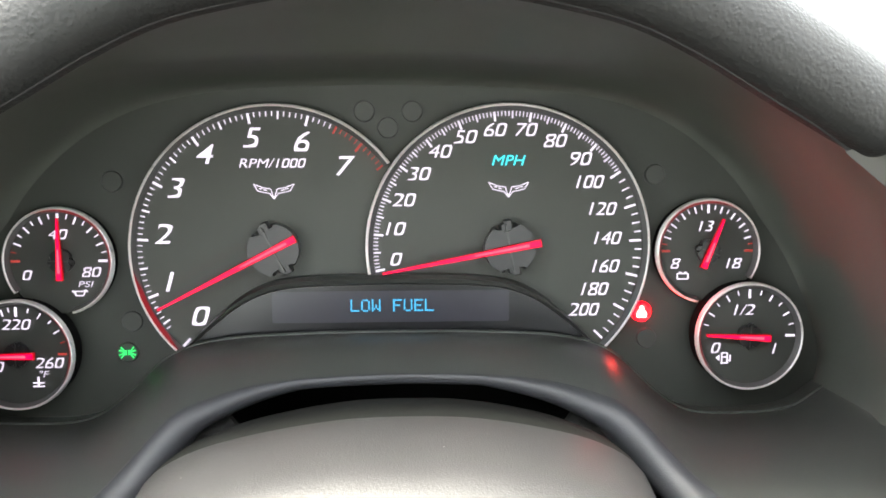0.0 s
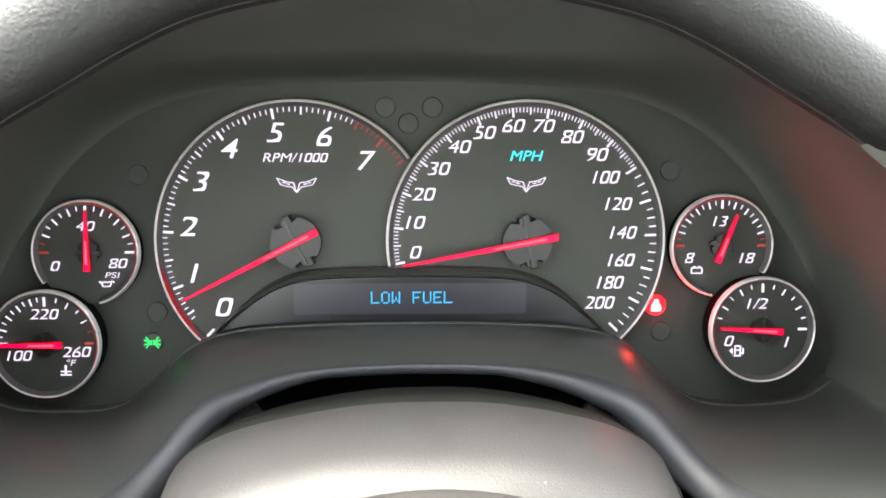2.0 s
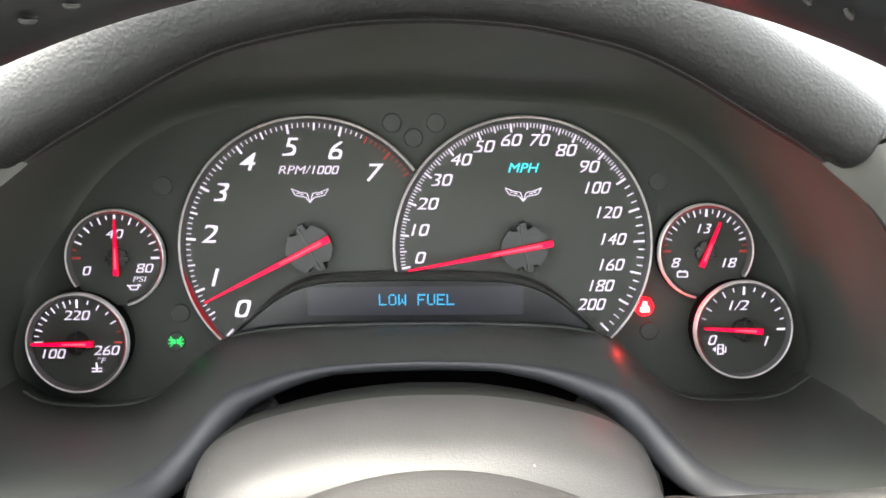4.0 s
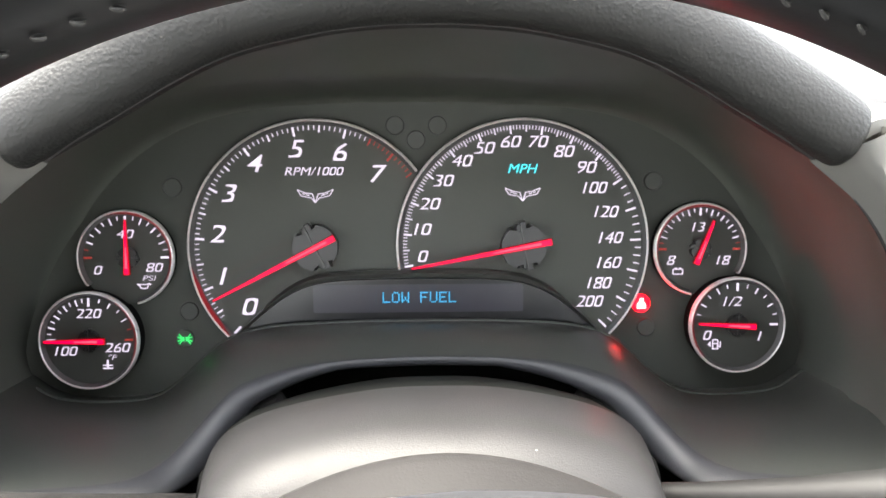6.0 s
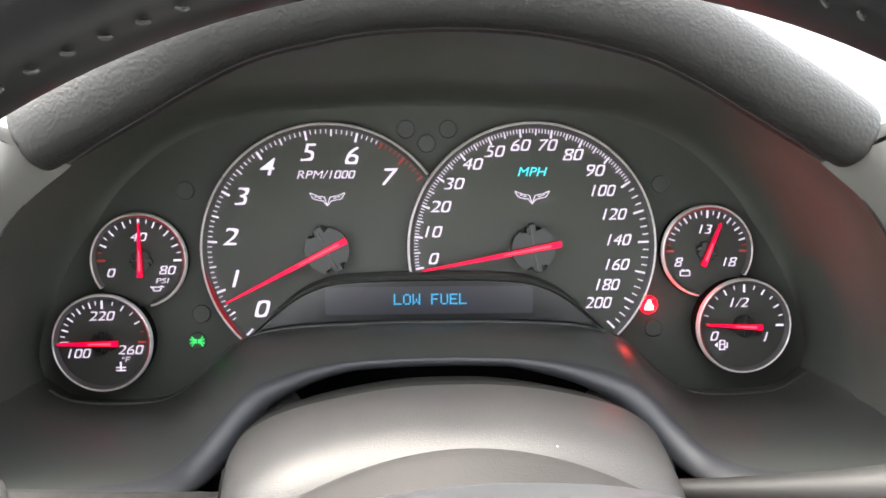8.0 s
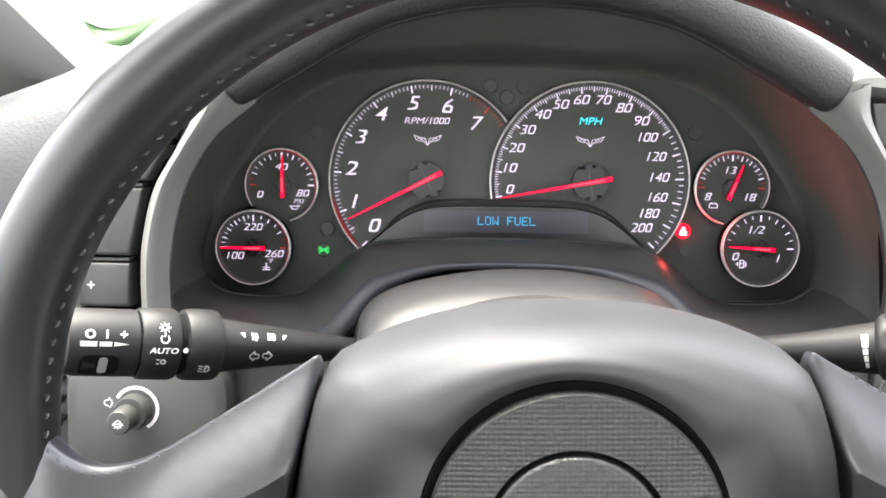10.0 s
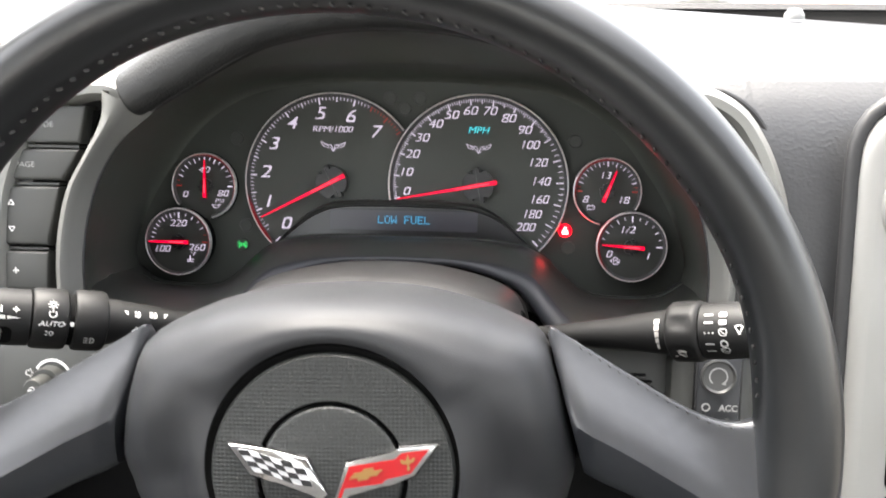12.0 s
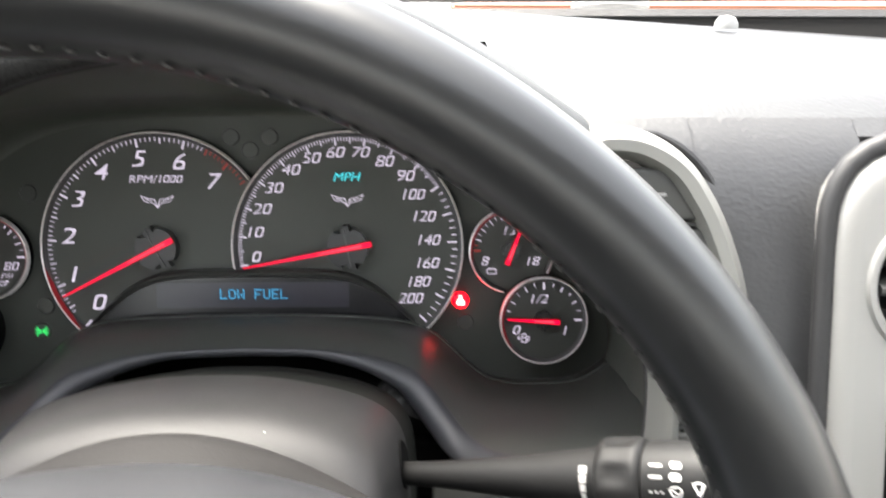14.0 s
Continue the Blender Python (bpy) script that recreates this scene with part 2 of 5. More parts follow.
def loft(rows, wrap_u=False, wrap_v=False, cap=False):
    """A skin over rows of points. wrap_u closes each row, wrap_v joins the last row to the first."""
    bm = bmesh.new()
    grid = [[bm.verts.new(p) for p in row] for row in rows]
    nr, nc = len(grid), len(grid[0])
    for i in range(nr if wrap_v else nr - 1):
        for j in range(nc if wrap_u else nc - 1):
            a, b = grid[i], grid[(i + 1) % nr]
            k = (j + 1) % nc
            bm.faces.new((a[j], a[k], b[k], b[j]))
    if cap and not wrap_v:
        bm.faces.new(grid[0][::-1])
        bm.faces.new(grid[-1])
    return bm


def tube(path, radius, n=10, closed=False, flat=1.0):
    """A round bar along a path; radius is one number or one for each point."""
    path = [Vector(p) for p in path]
    rows = []
    side = None
    for i, p in enumerate(path):
        a = path[i - 1] if (i or closed) else path[i]
        b = path[(i + 1) % len(path)] if (i < len(path) - 1 or closed) else path[i]
        t = (b - a).normalized()
        if side is None:
            side = t.orthogonal().normalized()
        side = (side - t * side.dot(t)).normalized()
        up = t.cross(side)
        r = radius if isinstance(radius, (int, float)) else radius[i]
        rows.append([p + (side * math.cos(q) + up * math.sin(q) * flat) * r for q in np.linspace(0, math.tau, n, endpoint=False)])
    return loft(rows, wrap_u=True, wrap_v=closed, cap=not closed)


def turned(profile, c, a0=0.0, a1=360.0, n=64, closed_profile=False):
    """Spins (radius, y) pairs round the y axis through c=(x, y, z), from a0 to a1 degrees."""
    full = abs(a1 - a0) >= 359.9
    rows = []
    for a in np.radians(np.linspace(a0, a1, n, endpoint=not full)):
        rows.append([(c[0] + r * math.cos(a), c[1] + y, c[2] + r * math.sin(a)) for r, y in profile])
    bm = loft(rows, wrap_u=closed_profile, wrap_v=full, cap=closed_profile and not full)
    bmesh.ops.remove_doubles(bm, verts=bm.verts, dist=1e-7)
    return bm


def spun_x(profile, a, b, n=32):
    """Spins (distance along, radius) pairs round the line from a to b."""
    a, b = Vector(a), Vector(b)
    t = (b - a).normalized()
    up = (Vector((0, 0, 1)) - t * t.z).normalized()
    front = t.cross(up)
    rows = [[a + t * s + (up * math.cos(q) + front * math.sin(q)) * r for q in np.linspace(0, math.tau, n, endpoint=False)] for s, r in profile]
    bm = loft(rows, wrap_u=True, cap=True)
    return bm


def prism(outline, y0, y1, bevel=0.0, segs=2):
    """A flat shape, drawn as (x, z), between two depths; y0 is the side towards the driver."""
    bm = bmesh.new()
    lo = [bm.verts.new((x, y0, z)) for x, z in outline]
    hi = [bm.verts.new((x, y1, z)) for x, z in outline]
    front = bm.faces.new(lo)
    bm.faces.new(hi[::-1])
    for i in range(len(lo)):
        k = (i + 1) % len(lo)
        bm.faces.new((lo[i], hi[i], hi[k], lo[k]))
    if bevel:
        bmesh.ops.bevel(bm, geom=list(front.edges), offset=bevel, segments=segs, affect="EDGES", profile=0.5)
    return bm


def rounded(x0, x1, z0, z1, r, n=5):
    """The outline of a rectangle with round corners."""
    out = []
    for cx, cz, a in ((x1 - r, z1 - r, 0), (x0 + r, z1 - r, 90), (x0 + r, z0 + r, 180), (x1 - r, z0 + r, 270)):
        for q in np.radians(np.linspace(a, a + 90, n)):
            out.append((cx + r * math.cos(q), cz + r * math.sin(q)))
    return out


def disc_outline(cx, cz, r, n=24):
    return [(cx + r * math.cos(q), cz + r * math.sin(q)) for q in np.linspace(0, math.tau, n, endpoint=False)]


def joined(*bms):
    """Several bmeshes as one."""
    out = bmesh.new()
    for bm in bms:
        me = bpy.data.meshes.new("tmp")
        bm.to_mesh(me)
        bm.free()
        out.from_mesh(me)
        bpy.data.meshes.remove(me)
    return out


def lettering(text, height, wide=1.15, slant=0.28, bold=0.0, depth=0.0003, square=0.0):
    """Letters in the built-in font about the origin, in the x-z plane, facing the driver."""
    cu = bpy.data.curves.new("letters", "FONT")
    cu.body, cu.align_x, cu.align_y = text, "CENTER", "CENTER"
    cu.offset, cu.resolution_u = bold, 4
    ob = bpy.data.objects.new("letters", cu)
    scene.collection.objects.link(ob)
    bpy.context.view_layer.update()
    me = bpy.data.meshes.new_from_object(ob.evaluated_get(bpy.context.evaluated_depsgraph_get()))
    bpy.data.objects.remove(ob)
    bm = bmesh.new()
    bm.from_mesh(me)
    bpy.data.meshes.remove(me)
    if square:
        square_bowls(bm, text, square)
    xs = [v.co.x for v in bm.verts]
    ys = [v.co.y for v in bm.verts]
    k = height / (max(ys) - min(ys))
    mx, my = (max(xs) + min(xs)) / 2, (max(ys) + min(ys)) / 2
    for v in bm.verts:
        v.co = Vector(((v.co.x - mx) * k * wide + slant * (v.co.y - my) * k, -depth, (v.co.y - my) * k))
    return bm


def square_bowls(bm, text, amount):
    """Pushes the round strokes of digits towards a rounded square, as on the dials."""
    left, glyphs = set(bm.verts), []
    while left:
        todo, island = [left.pop()], []
        while todo:
            v = todo.pop()
            island.append(v)
            for e in v.link_edges:
                w = e.other_vert(v)
                if w in left:
                    left.remove(w)
                    todo.append(w)
        glyphs.append(island)
    glyphs.sort(key=lambda g: min(v.co.x for v in g))
    chars = [c for c in text if c != " "]
    if len(chars) != len(glyphs):
        return
    for ch, g in zip(chars, glyphs):
        if ch not in "0235689":
            continue
        x0, x1 = min(v.co.x for v in g), max(v.co.x for v in g)
        y0, y1 = min(v.co.y for v in g), max(v.co.y for v in g)
        for v in g:
            a, b = (2 * v.co.x - x0 - x1) / (x1 - x0), (2 * v.co.y - y0 - y1) / (y1 - y0)
            if (ch == "2" and b < 0) or (ch == "5" and b > 0):
                continue
            far = max(abs(a), abs(b), 1e-6)
            k = 1 + amount * (math.hypot(a, b) / far - 1) * far
            a, b = max(-1.0, min(1.0, a * k)), max(-1.0, min(1.0, b * k))
            v.co.x, v.co.y = (x0 + x1 + a * (x1 - x0)) / 2, (y0 + y1 + b * (y1 - y0)) / 2


def moved(bm, x=0.0, y=0.0, z=0.0, turn=0.0):
    m = Matrix.Translation((x, y, z)) @ Matrix.Rotation(-radians(turn), 4, "Y")
    bmesh.ops.transform(bm, matrix=m, verts=bm.verts)
    return bm


def bar(x0, z0, x1, z1, width, y0, y1, width2=None):
    """A straight flat bar between two points of the dial plane."""
    a, b = Vector((x0, z0)), Vector((x1, z1))
    t = (b - a).normalized()
    s = Vector((-t.y, t.x))
    w1, w2 = width / 2, (width if width2 is None else width2) / 2
    return prism([tuple(a + s * w1), tuple(b + s * w2), tuple(b - s * w2), tuple(a - s * w1)], y0, y1)

# ---- dashboard ----
dash = thing("dashboard", (0, 0.02, -0.25), "black leather-covered car dashboard with a deep instrument hood", "dashboard", kind="structure")

MOUTH = [(0, 0.0685), (0.03, 0.067), (0.055, 0.0625), (0.075, 0.057), (0.095, 0.0475), (0.118, 0.034), (0.143, 0.019),
         (0.164, 0.002), (0.180, -0.021), (0.189, -0.045), (0.193, -0.07), (0.193, -0.092), (0.190, -0.113)]
PANEL = [(0, 0.058), (0.035, 0.0575), (0.07, 0.056), (0.1, 0.0525), (0.125, 0.046), (0.147, 0.035), (0.166, 0.020),
         (0.182, 0.002), (0.195, -0.02), (0.204, -0.043), (0.2095, -0.065), (0.2105, -0.082), (0.206, -0.0935)]
FOOT = [(0.206, -0.0935), (0.19, -0.1035), (0.165, -0.106), (0.14, -0.104), (0.124, -0.094), (0.103, -0.075), (0.08, -0.0675), (0.04, -0.065), (0, -0.0645)]
ARCH = [(0.190, -0.118, -0.111), (0.165, -0.116, -0.1115), (0.142, -0.113, -0.1115), (0.126, -0.106, -0.1115), (0.115, -0.092, -0.1085), (0.1045, -0.078, -0.0985),
        (0.0945, -0.068, -0.0875), (0.084, -0.060, -0.0815), (0.055, -0.046, -0.0768), (0, -0.039, -0.0755)]


def mouth_depth(x):
    return -0.133 + 0.013 * min(1.0, max(0.0, (abs(x) - 0.13) / 0.06))


HX = 0.005  # the hood and the column stand a little to the right of the dials
mouth = [Vector((p.x + HX, mouth_depth(p.x), p.y)) for p in spline(mirrored(MOUTH), 97)]
panel_top = spline(mirrored(PANEL), 97)
rows = []
for f in np.linspace(0, 1, 14):
    row = []
    for m, q in zip(mouth, panel_top):
        inner = Vector((q.x, -0.048, q.y))
        p = m.lerp(inner, f)
        out = Vector((p.x, 0, p.z + 0.03)).normalized()
        row.append(p + out * 0.006 * math.sin(math.pi * f))
    rows.append(row)
for a in np.radians(np.linspace(12, 90, 8)):  # a wide cove into the gauge panel
    k, y = 0.072 * (1 - math.cos(a)), -0.048 + 0.0525 * math.sin(a)
    row = []
    for i, q in enumerate(panel_top):
        e = k * min(1.0, min(i, 96 - i) / 14)
        row.append(Vector((q.x * (1 - e), y, (q.y + 0.03) * (1 - e * 1.3) - 0.03)))
    rows.append(row)
part("hood_lining", loft(rows), HOODSKIN, dash, "smooth matt black inside of the instrument hood")
part("hood_lip", tube([m + Vector((0, -0.0004, 0)) for m in mouth], 0.0008, 8), RUBBER, dash)

# gauge panel with a rounded foot
outline = [(p.x, p.y) for p in panel_top] + [(p.x, p.y) for p in spline(FOOT, 30)[1:]] + [(-p.x, p.y) for p in spline(FOOT, 30)[-2:0:-1]]
part("gauge_panel", prism([(x * 1.01, z * 1.01) for x, z in outline], 0.006, 0.012), PLATE, dash, "matt black moulded gauge panel")
part("panel_rim", tube([(x, -0.0052, z) for x, z in outline[96:]], 0.0010, 8), PLATE, dash)

# ledge under the gauges, running forward to the opening for the column
foot = [(p.x, p.y) for p in spline(mirrored(FOOT[::-1]), 79)]
arch = [p + Vector((HX, 0, 0)) for p in spline(mirrored(ARCH[::-1]), 79)]
rows = []
for f in np.linspace(0, 1, 8):
    row = []
    for (x, z), a in zip(foot, arch):
        p = Vector((x, -0.006, z)).lerp(a, f)
        p.z += 0.004 * math.sin(math.pi * f)
        row.append(p)
    rows.append(row)
rows.insert(0, [Vector((x, 0.025, z)) for x, z in foot])
for row in rows:  # its ends run on under the lining
    away = 1 if row[-1].x > row[0].x else -1
    row.insert(0, row[0] + Vector((-away * 0.014, 0, 0.003)))
    row.append(row[-1] + Vector((away * 0.014, 0, 0.003)))
part("ledge", loft(rows), LEDGE, dash, "matt black ledge below the gauges")
lip = [(0.0050 - 0.0050 * (math.cos(q) + 1), -0.0047 + 0.0050 * math.sin(q)) for q in np.radians(np.linspace(102, -80, 20))]
rows = []
for dy, dz in lip + [(0.002, -0.0100), (0.012, -0.0110), (0.035, -0.012)]:
    row = []
    for a in arch:
        out = Vector((a.x, 0, a.z + 0.20)).normalized()
        k = 0.55 + 0.95 * min(1.0, max(0.0, (abs(a.x) - 0.04) / 0.06))  # the roll is thicker down its legs
        row.append(a + Vector((0, dy * k + 0.002, 0)) + out * dz * k)
    rows.append(row)
part("column_arch", loft(rows), ARCHSKIN, dash, "rounded black plastic lip round the steering column")
# flat backing sheet; the darkness of the opening is its colour
part("boot_shade_sheet", prism([(-0.12, -0.2), (0.12, -0.2), (0.12, -0.09), (0.06, -0.083), (-0.06, -0.083), (-0.12, -0.09)], -0.004, 0.02), GAP, dash, "near-black flat sheet for the boot and the shade behind the column")
for side in (-1, 1):  # loose leather between the arch and the column
    rows = []
    for x in np.linspace(0.066, 0.106, 26):
        z = float(np.interp(x, [0.066, 0.072, 0.080, 0.090, 0.098, 0.106], [-0.0980, -0.0890, -0.0880, -0.0930, -0.0990, -0.1120]))
        rows.append([Vector((HX + side * (x + 0.004 * v), -0.044 - 0.020 * v + 0.0022 * math.sin(11 * v + 75 * x), z - 0.016 * v + 0.0012 * math.sin(7 * v - 110 * x))) for v in np.linspace(0, 1, 14)])
    part("boot_fold", loft(rows), BOOT, dash, "creased black leather of the column boot")

# padded brow over the hood
ROLL = [(-0.001, -0.129), (0.0, -0.1355), (0.003, -0.1405), (0.008, -0.1425), (0.016, -0.1428), (0.0235, -0.1400), (0.0292, -0.1355), (0.0332, -0.1285), (0.0362, -0.117), (0.0385, -0.095), (0.040, -0.06), (0.042, -0.01), (0.044, 0.06)]
BROW = [(p[0], p[1]) for p in MOUTH[:6]] + [(0.147, 0.0175)]
line = spline(mirrored(BROW), 81)
rows = []
for i, p in enumerate(line):
    t = (line[min(i + 1, 80)] - line[max(i - 1, 0)]).normalized()
    out = Vector((-t.y, t.x))
    if out.y < 0:
        out = -out
    fade = 1.08 - 0.18 * (abs(p.x) / 0.147) ** 4
    thin = 0.10 * math.exp(-(((p.x - 0.095) / 0.045) ** 2))  # the front of the roll is slimmer towards its right end
    row = []
    for o, y in ROLL:
        o *= fade - thin * min(1.0, max(0.0, (-0.05 - y) / 0.06))
        row.append(Vector((HX + p.x + out.x * o, y, p.y + out.y * o + max(0.0, y + 0.1) * 0.10)))
    rows.append(row)
for first in (True, False):  # softly rounded ends
    end = rows[0] if first else rows[-1]
    mid = sum(end[:9], Vector()) / 9
    along = (rows[0][4] - rows[1][4] if first else rows[-1][4] - rows[-2][4]).normalized()
    for a in np.radians((25, 48, 68, 82, 90)):
        row = [mid + (p - mid) * (0.72 + 0.28 * math.cos(a)) + along * 0.0055 * math.sin(a) for p in end]
        rows.insert(0, row) if first else rows.append(row)
brow = loft(rows, cap=True)
part("brow_pad", brow, LEATHER, dash, "grained black leather roll over the hood")

# dash pad: one section drawn along the width, left and right of the hood and behind it
PADCUT = [(-0.080, -0.30), (-0.113, -0.16), (-0.117, -0.10), (-0.117, -0.05), (-0.1155, -0.018), (-0.112, 0.006), (-0.1055, 0.026), (-0.095, 0.042), (-0.079, 0.055), (-0.058, 0.0655), (-0.02, 0.080), (0.05, 0.102), (0.11, 0.124), (0.145, 0.132), (0.150, 0.125), (0.150, 0.05)]
cut = spline(PADCUT, 60)


def pad_row(x, points):
    drop = 0.36 * (math.hypot(max(0.0, -0.19 - x), 0.02) - 0.02)
    lean = 0.35 * min(1.0, max(0.0, (-0.20 - x) / 0.08))
    far = 0.062 * max(0.0, x - 0.12)
    return [Vector((x, p.x, p.y - far * min(1, max(0, (p.x - 0.03) / 0.08)) - lean * max(0.0, p.y - 0.05) - drop * min(1, max(0, (p.y + 0.06) / 0.11)))) for p in points]


over = [p for p in cut if p.x > -0.0955 and p.y > 0.040]
front = cut[: cut.index(over[0]) + 1]


def left_edge(x):
    return float(np.interp(x, [-0.40, -0.32, -0.294, -0.266, -0.222], [-0.092, -0.064, -0.052, -0.044, -0.036]))


part("left_pad", loft([pad_row(x, [Vector((-0.1168, left_edge(x)))] + [p for p in front if p.y > -0.030]) for x in np.linspace(-0.40, -0.222, 24)]), PAD, dash, "grained leather dash pad")
part("pad_seam", tube([(x, -0.1165, left_edge(x) - 0.001) for x in np.linspace(-0.40, -0.245, 16)], 0.0016, 8), RUBBER, dash)
part("right_pad", loft([pad_row(x, front) for x in np.linspace(0.222, 0.300, 12)]), PAD, dash, "grained leather dash pad")
for side in (-1, 1):
    part("pad_shoulder", loft([pad_row(side * x, [p for p in front if p.y > 0.028]) for x in np.linspace(0.146, 0.197, 10)]), PAD, dash)
    part("pad_shoulder", loft([pad_row(side * x, [p for p in front if p.y > 0.010]) for x in np.linspace(0.197, 0.2225, 6)]), PAD, dash)
part("pad_shoulder", loft([pad_row(x, [p for p in front if p.y > 0.028]) for x in np.linspace(0.2995, 0.75, 20)]), PAD, dash)
part("top_pad", joined(loft([pad_row(x, over) for x in np.linspace(-0.40, -0.16, 24)]), loft([pad_row(x, over) for x in np.linspace(0.16, 0.75, 40)]),
                       loft([pad_row(x, over) for x in np.linspace(-0.16, -0.136, 6)]), loft([pad_row(x, over) for x in np.linspace(0.136, 0.16, 6)]),
                       loft([pad_row(x, [p for p in over if p.x > 0.02]) for x in np.linspace(-0.136, 0.136, 22)])), PAD, dash, "grained leather dash top below the windshield")
grille = part("defroster_grille", loft([[Vector((x, 0.128, 0.095)), Vector((x, 0.150, 0.1295)), Vector((x, 0.162, 0.1345)), Vector((x, 0.166, 0.1335)), Vector((x, 0.166, 0.09))] for x in (0.10, 0.30, 0.75)]), GAP, dash, "dark slotted defroster grille")
for k in range(9):
    y = 0.146 + 0.0022 * k
    part("slat", tube([(0.10, y, 0.1285 + 0.0010 + (y - 0.150) * 0.42), (0.75, y, 0.1295 + (y - 0.150) * 0.42)], 0.0007, 6), RUBBER, grille)
part("glass_seal", tube([(-0.20, 0.19, 0.1460), (0.10, 0.19, 0.1460), (0.40, 0.19, 0.1480), (0.75, 0.19, 0.148)], 0.0013, 8), RUBBER, dash, "black windshield seal")
sensor = part("light_sensor", turned([(0.012, 0.0), (0.0115, -0.004), (0.008, -0.009), (0.0, -0.011)], BASE[dash], n=24), SILVER, dash, "small pale domed light sensor")
sensor.matrix_local = Matrix.Translation((Vector((0.306, 0.100, 0.1135)) - BASE[dash]) * S) @ Matrix.Rotation(radians(-72), 4, "X") @ Matrix.Diagonal((0.68, 0.75, 0.68, 1))

# silver strips down both sides of the hood, and the switch pods outside them
TRIM_IN = [(0.142, 0.018), (0.164, 0.001), (0.180, -0.021), (0.189, -0.045), (0.193, -0.07), (0.193, -0.088), (0.192, -0.102)]
TRIM_OUT = [(0.172, 0.031), (0.174, 0.014), (0.186, -0.007), (0.199, -0.028), (0.206, -0.053), (0.208, -0.078), (0.207, -0.102)]
for side in (-1, 1):
    a, b = spline(TRIM_IN, 40), spline(TRIM_OUT, 40)
    rows = []
    for f, dy in ((0.0, -0.0004), (0.05, -0.0015), (0.20, -0.0045), (0.38, -0.0085), (0.50, -0.0115), (0.62, -0.0125), (0.85, -0.0105), (0.97, -0.0065), (1.0, 0.008)):
        rows.append([Vector((HX + side * (p.x + (q.x - p.x) * f), mouth_depth(p.x) + dy, p.y + (q.y - p.y) * f)) for p, q in zip(a, b)])
    bm = loft(rows)
    part("side_trim", bm, PEWTER, dash, "satin silver strip beside the gauges")
    # upper arm of the strip, round the top of the pod
    arm = spline([(0.160, 0.026), (0.172, 0.032), (0.190, 0.031), (0.208, 0.022), (0.2205, 0.007), (0.2305, -0.015), (0.2370, -0.04), (0.2395, -0.08), (0.2395, -0.12)], 48)
    rows = []
    for i, p in enumerate(arm):
        t = (arm[min(i + 1, 47)] - arm[max(i - 1, 0)]).normalized()
        out = Vector((-t.y, t.x))
        if out.x + out.y < 0:
            out = -out
        wider = 0.004 * min(1.0, max(0.0, (p.x - 0.19) / 0.03)) if side < 0 else 0.0  # the left pod is a little wider
        rows.append([Vector((HX * max(0.0, 1 - i / 16) + side * (p.x + wider + out.x * o), y, p.y + out.y * o)) for o, y in ((-0.0065, -0.112), (-0.006, -0.121), (-0.003, -0.126), (0.002, -0.1265), (0.006, -0.122), (0.0085, -0.110), (0.0085, -0.09))])
    part("pod_surround", loft(rows), PODPAINT, dash, "satin silver frame round the switch pod")
    part("pod_seal", tube([(side * (p.x + 0.011 * (0.4 if i < 8 else 1)), -0.108, p.y + 0.009 * max(0, 1 - i / 30)) for i, p in enumerate(arm)], [0.0020 * min(1.0, 0.1 + i / 12) for i in range(48)], 8), RUBBER, dash)

# lower panels either side of the column
for x0, x1 in ((-0.42, -0.102), (0.102, 0.30)):
    part("lower_panel", prism(rounded(x0, x1, -0.192, -0.121, 0.004), -0.108, -0.095, 0.0012), PLASTIC, dash, "black plastic lower dash panel")
# a black sheet gives the shade of the footwell by its colour
part("knee_shade_sheet", prism([(-0.45, -0.45), (0.30, -0.45), (0.30, -0.122), (-0.45, -0.122)], -0.062, -0.05), GAP, dash, "near-black sheet that stands in for the shade under the dashboard")
bolster = prism(rounded(-0.247, -0.155, -0.192, -0.122, 0.018), -0.128, -0.10, 0.006)
part("switch_panel", bolster, PLASTIC, dash, "raised black panel round the dimmer knob")
part("switch_panel", prism(rounded(0.178, 0.232, -0.188, -0.116, 0.012), -0.119, -0.10, 0.006), PLASTIC, dash)

# slots for a small loudspeaker: raised near-black bars carry the shade of cut slots
for k, (w, z) in enumerate(((0.0095, -0.1375), (0.0175, -0.1415), (0.0200, -0.1455), (0.0200, -0.1495), (0.0175, -0.1535), (0.0095, -0.1575))):
    part("speaker_slot", prism(rounded(0.161 - w / 2, 0.161 + w / 2, z - 0.0010, z + 0.0010, 0.0009, 3), -0.1086, -0.104), GAP, dash)
    part("slot_rib", prism(rounded(0.161 - w / 2, 0.161 + w / 2, z - 0.0022, z - 0.0010, 0.0005, 3), -0.1096, -0.104), PLASTIC, dash)


# ---- gauges ----
def ticks(gauge, c, y, marks):
    """marks: (angle, outer radius, length, width, material)"""
    cache = {}
    for angle, r, length, width, mat in marks:
        key = (round(length, 5), round(width, 5), mat.name)
        if key not in cache:
            bm = bar(-length, 0, 0, 0, width, -0.0002, 0.0002)
            me = mesh_of(bm, Vector((0, 0, 0)), False)
            me.materials.append(mat)
            cache[key] = me
        a = radians(angle)
        m = Matrix.Translation((c[0] + r * math.cos(a), y - 0.0004, c[1] + r * math.sin(a))) @ Matrix.Rotation(-a, 4, "Y")
        again("tick", cache[key], m, gauge)


def numeral(gauge, text, x, z, y, height, mat=None, wide=1.18, slant=0.28, bold=-0.002, name="numeral"):
    part(name, moved(lettering(text, height, wide, slant, bold, square=0.75), x, y - 0.0004, z), mat or WHITE_LIT, gauge, smooth=False)


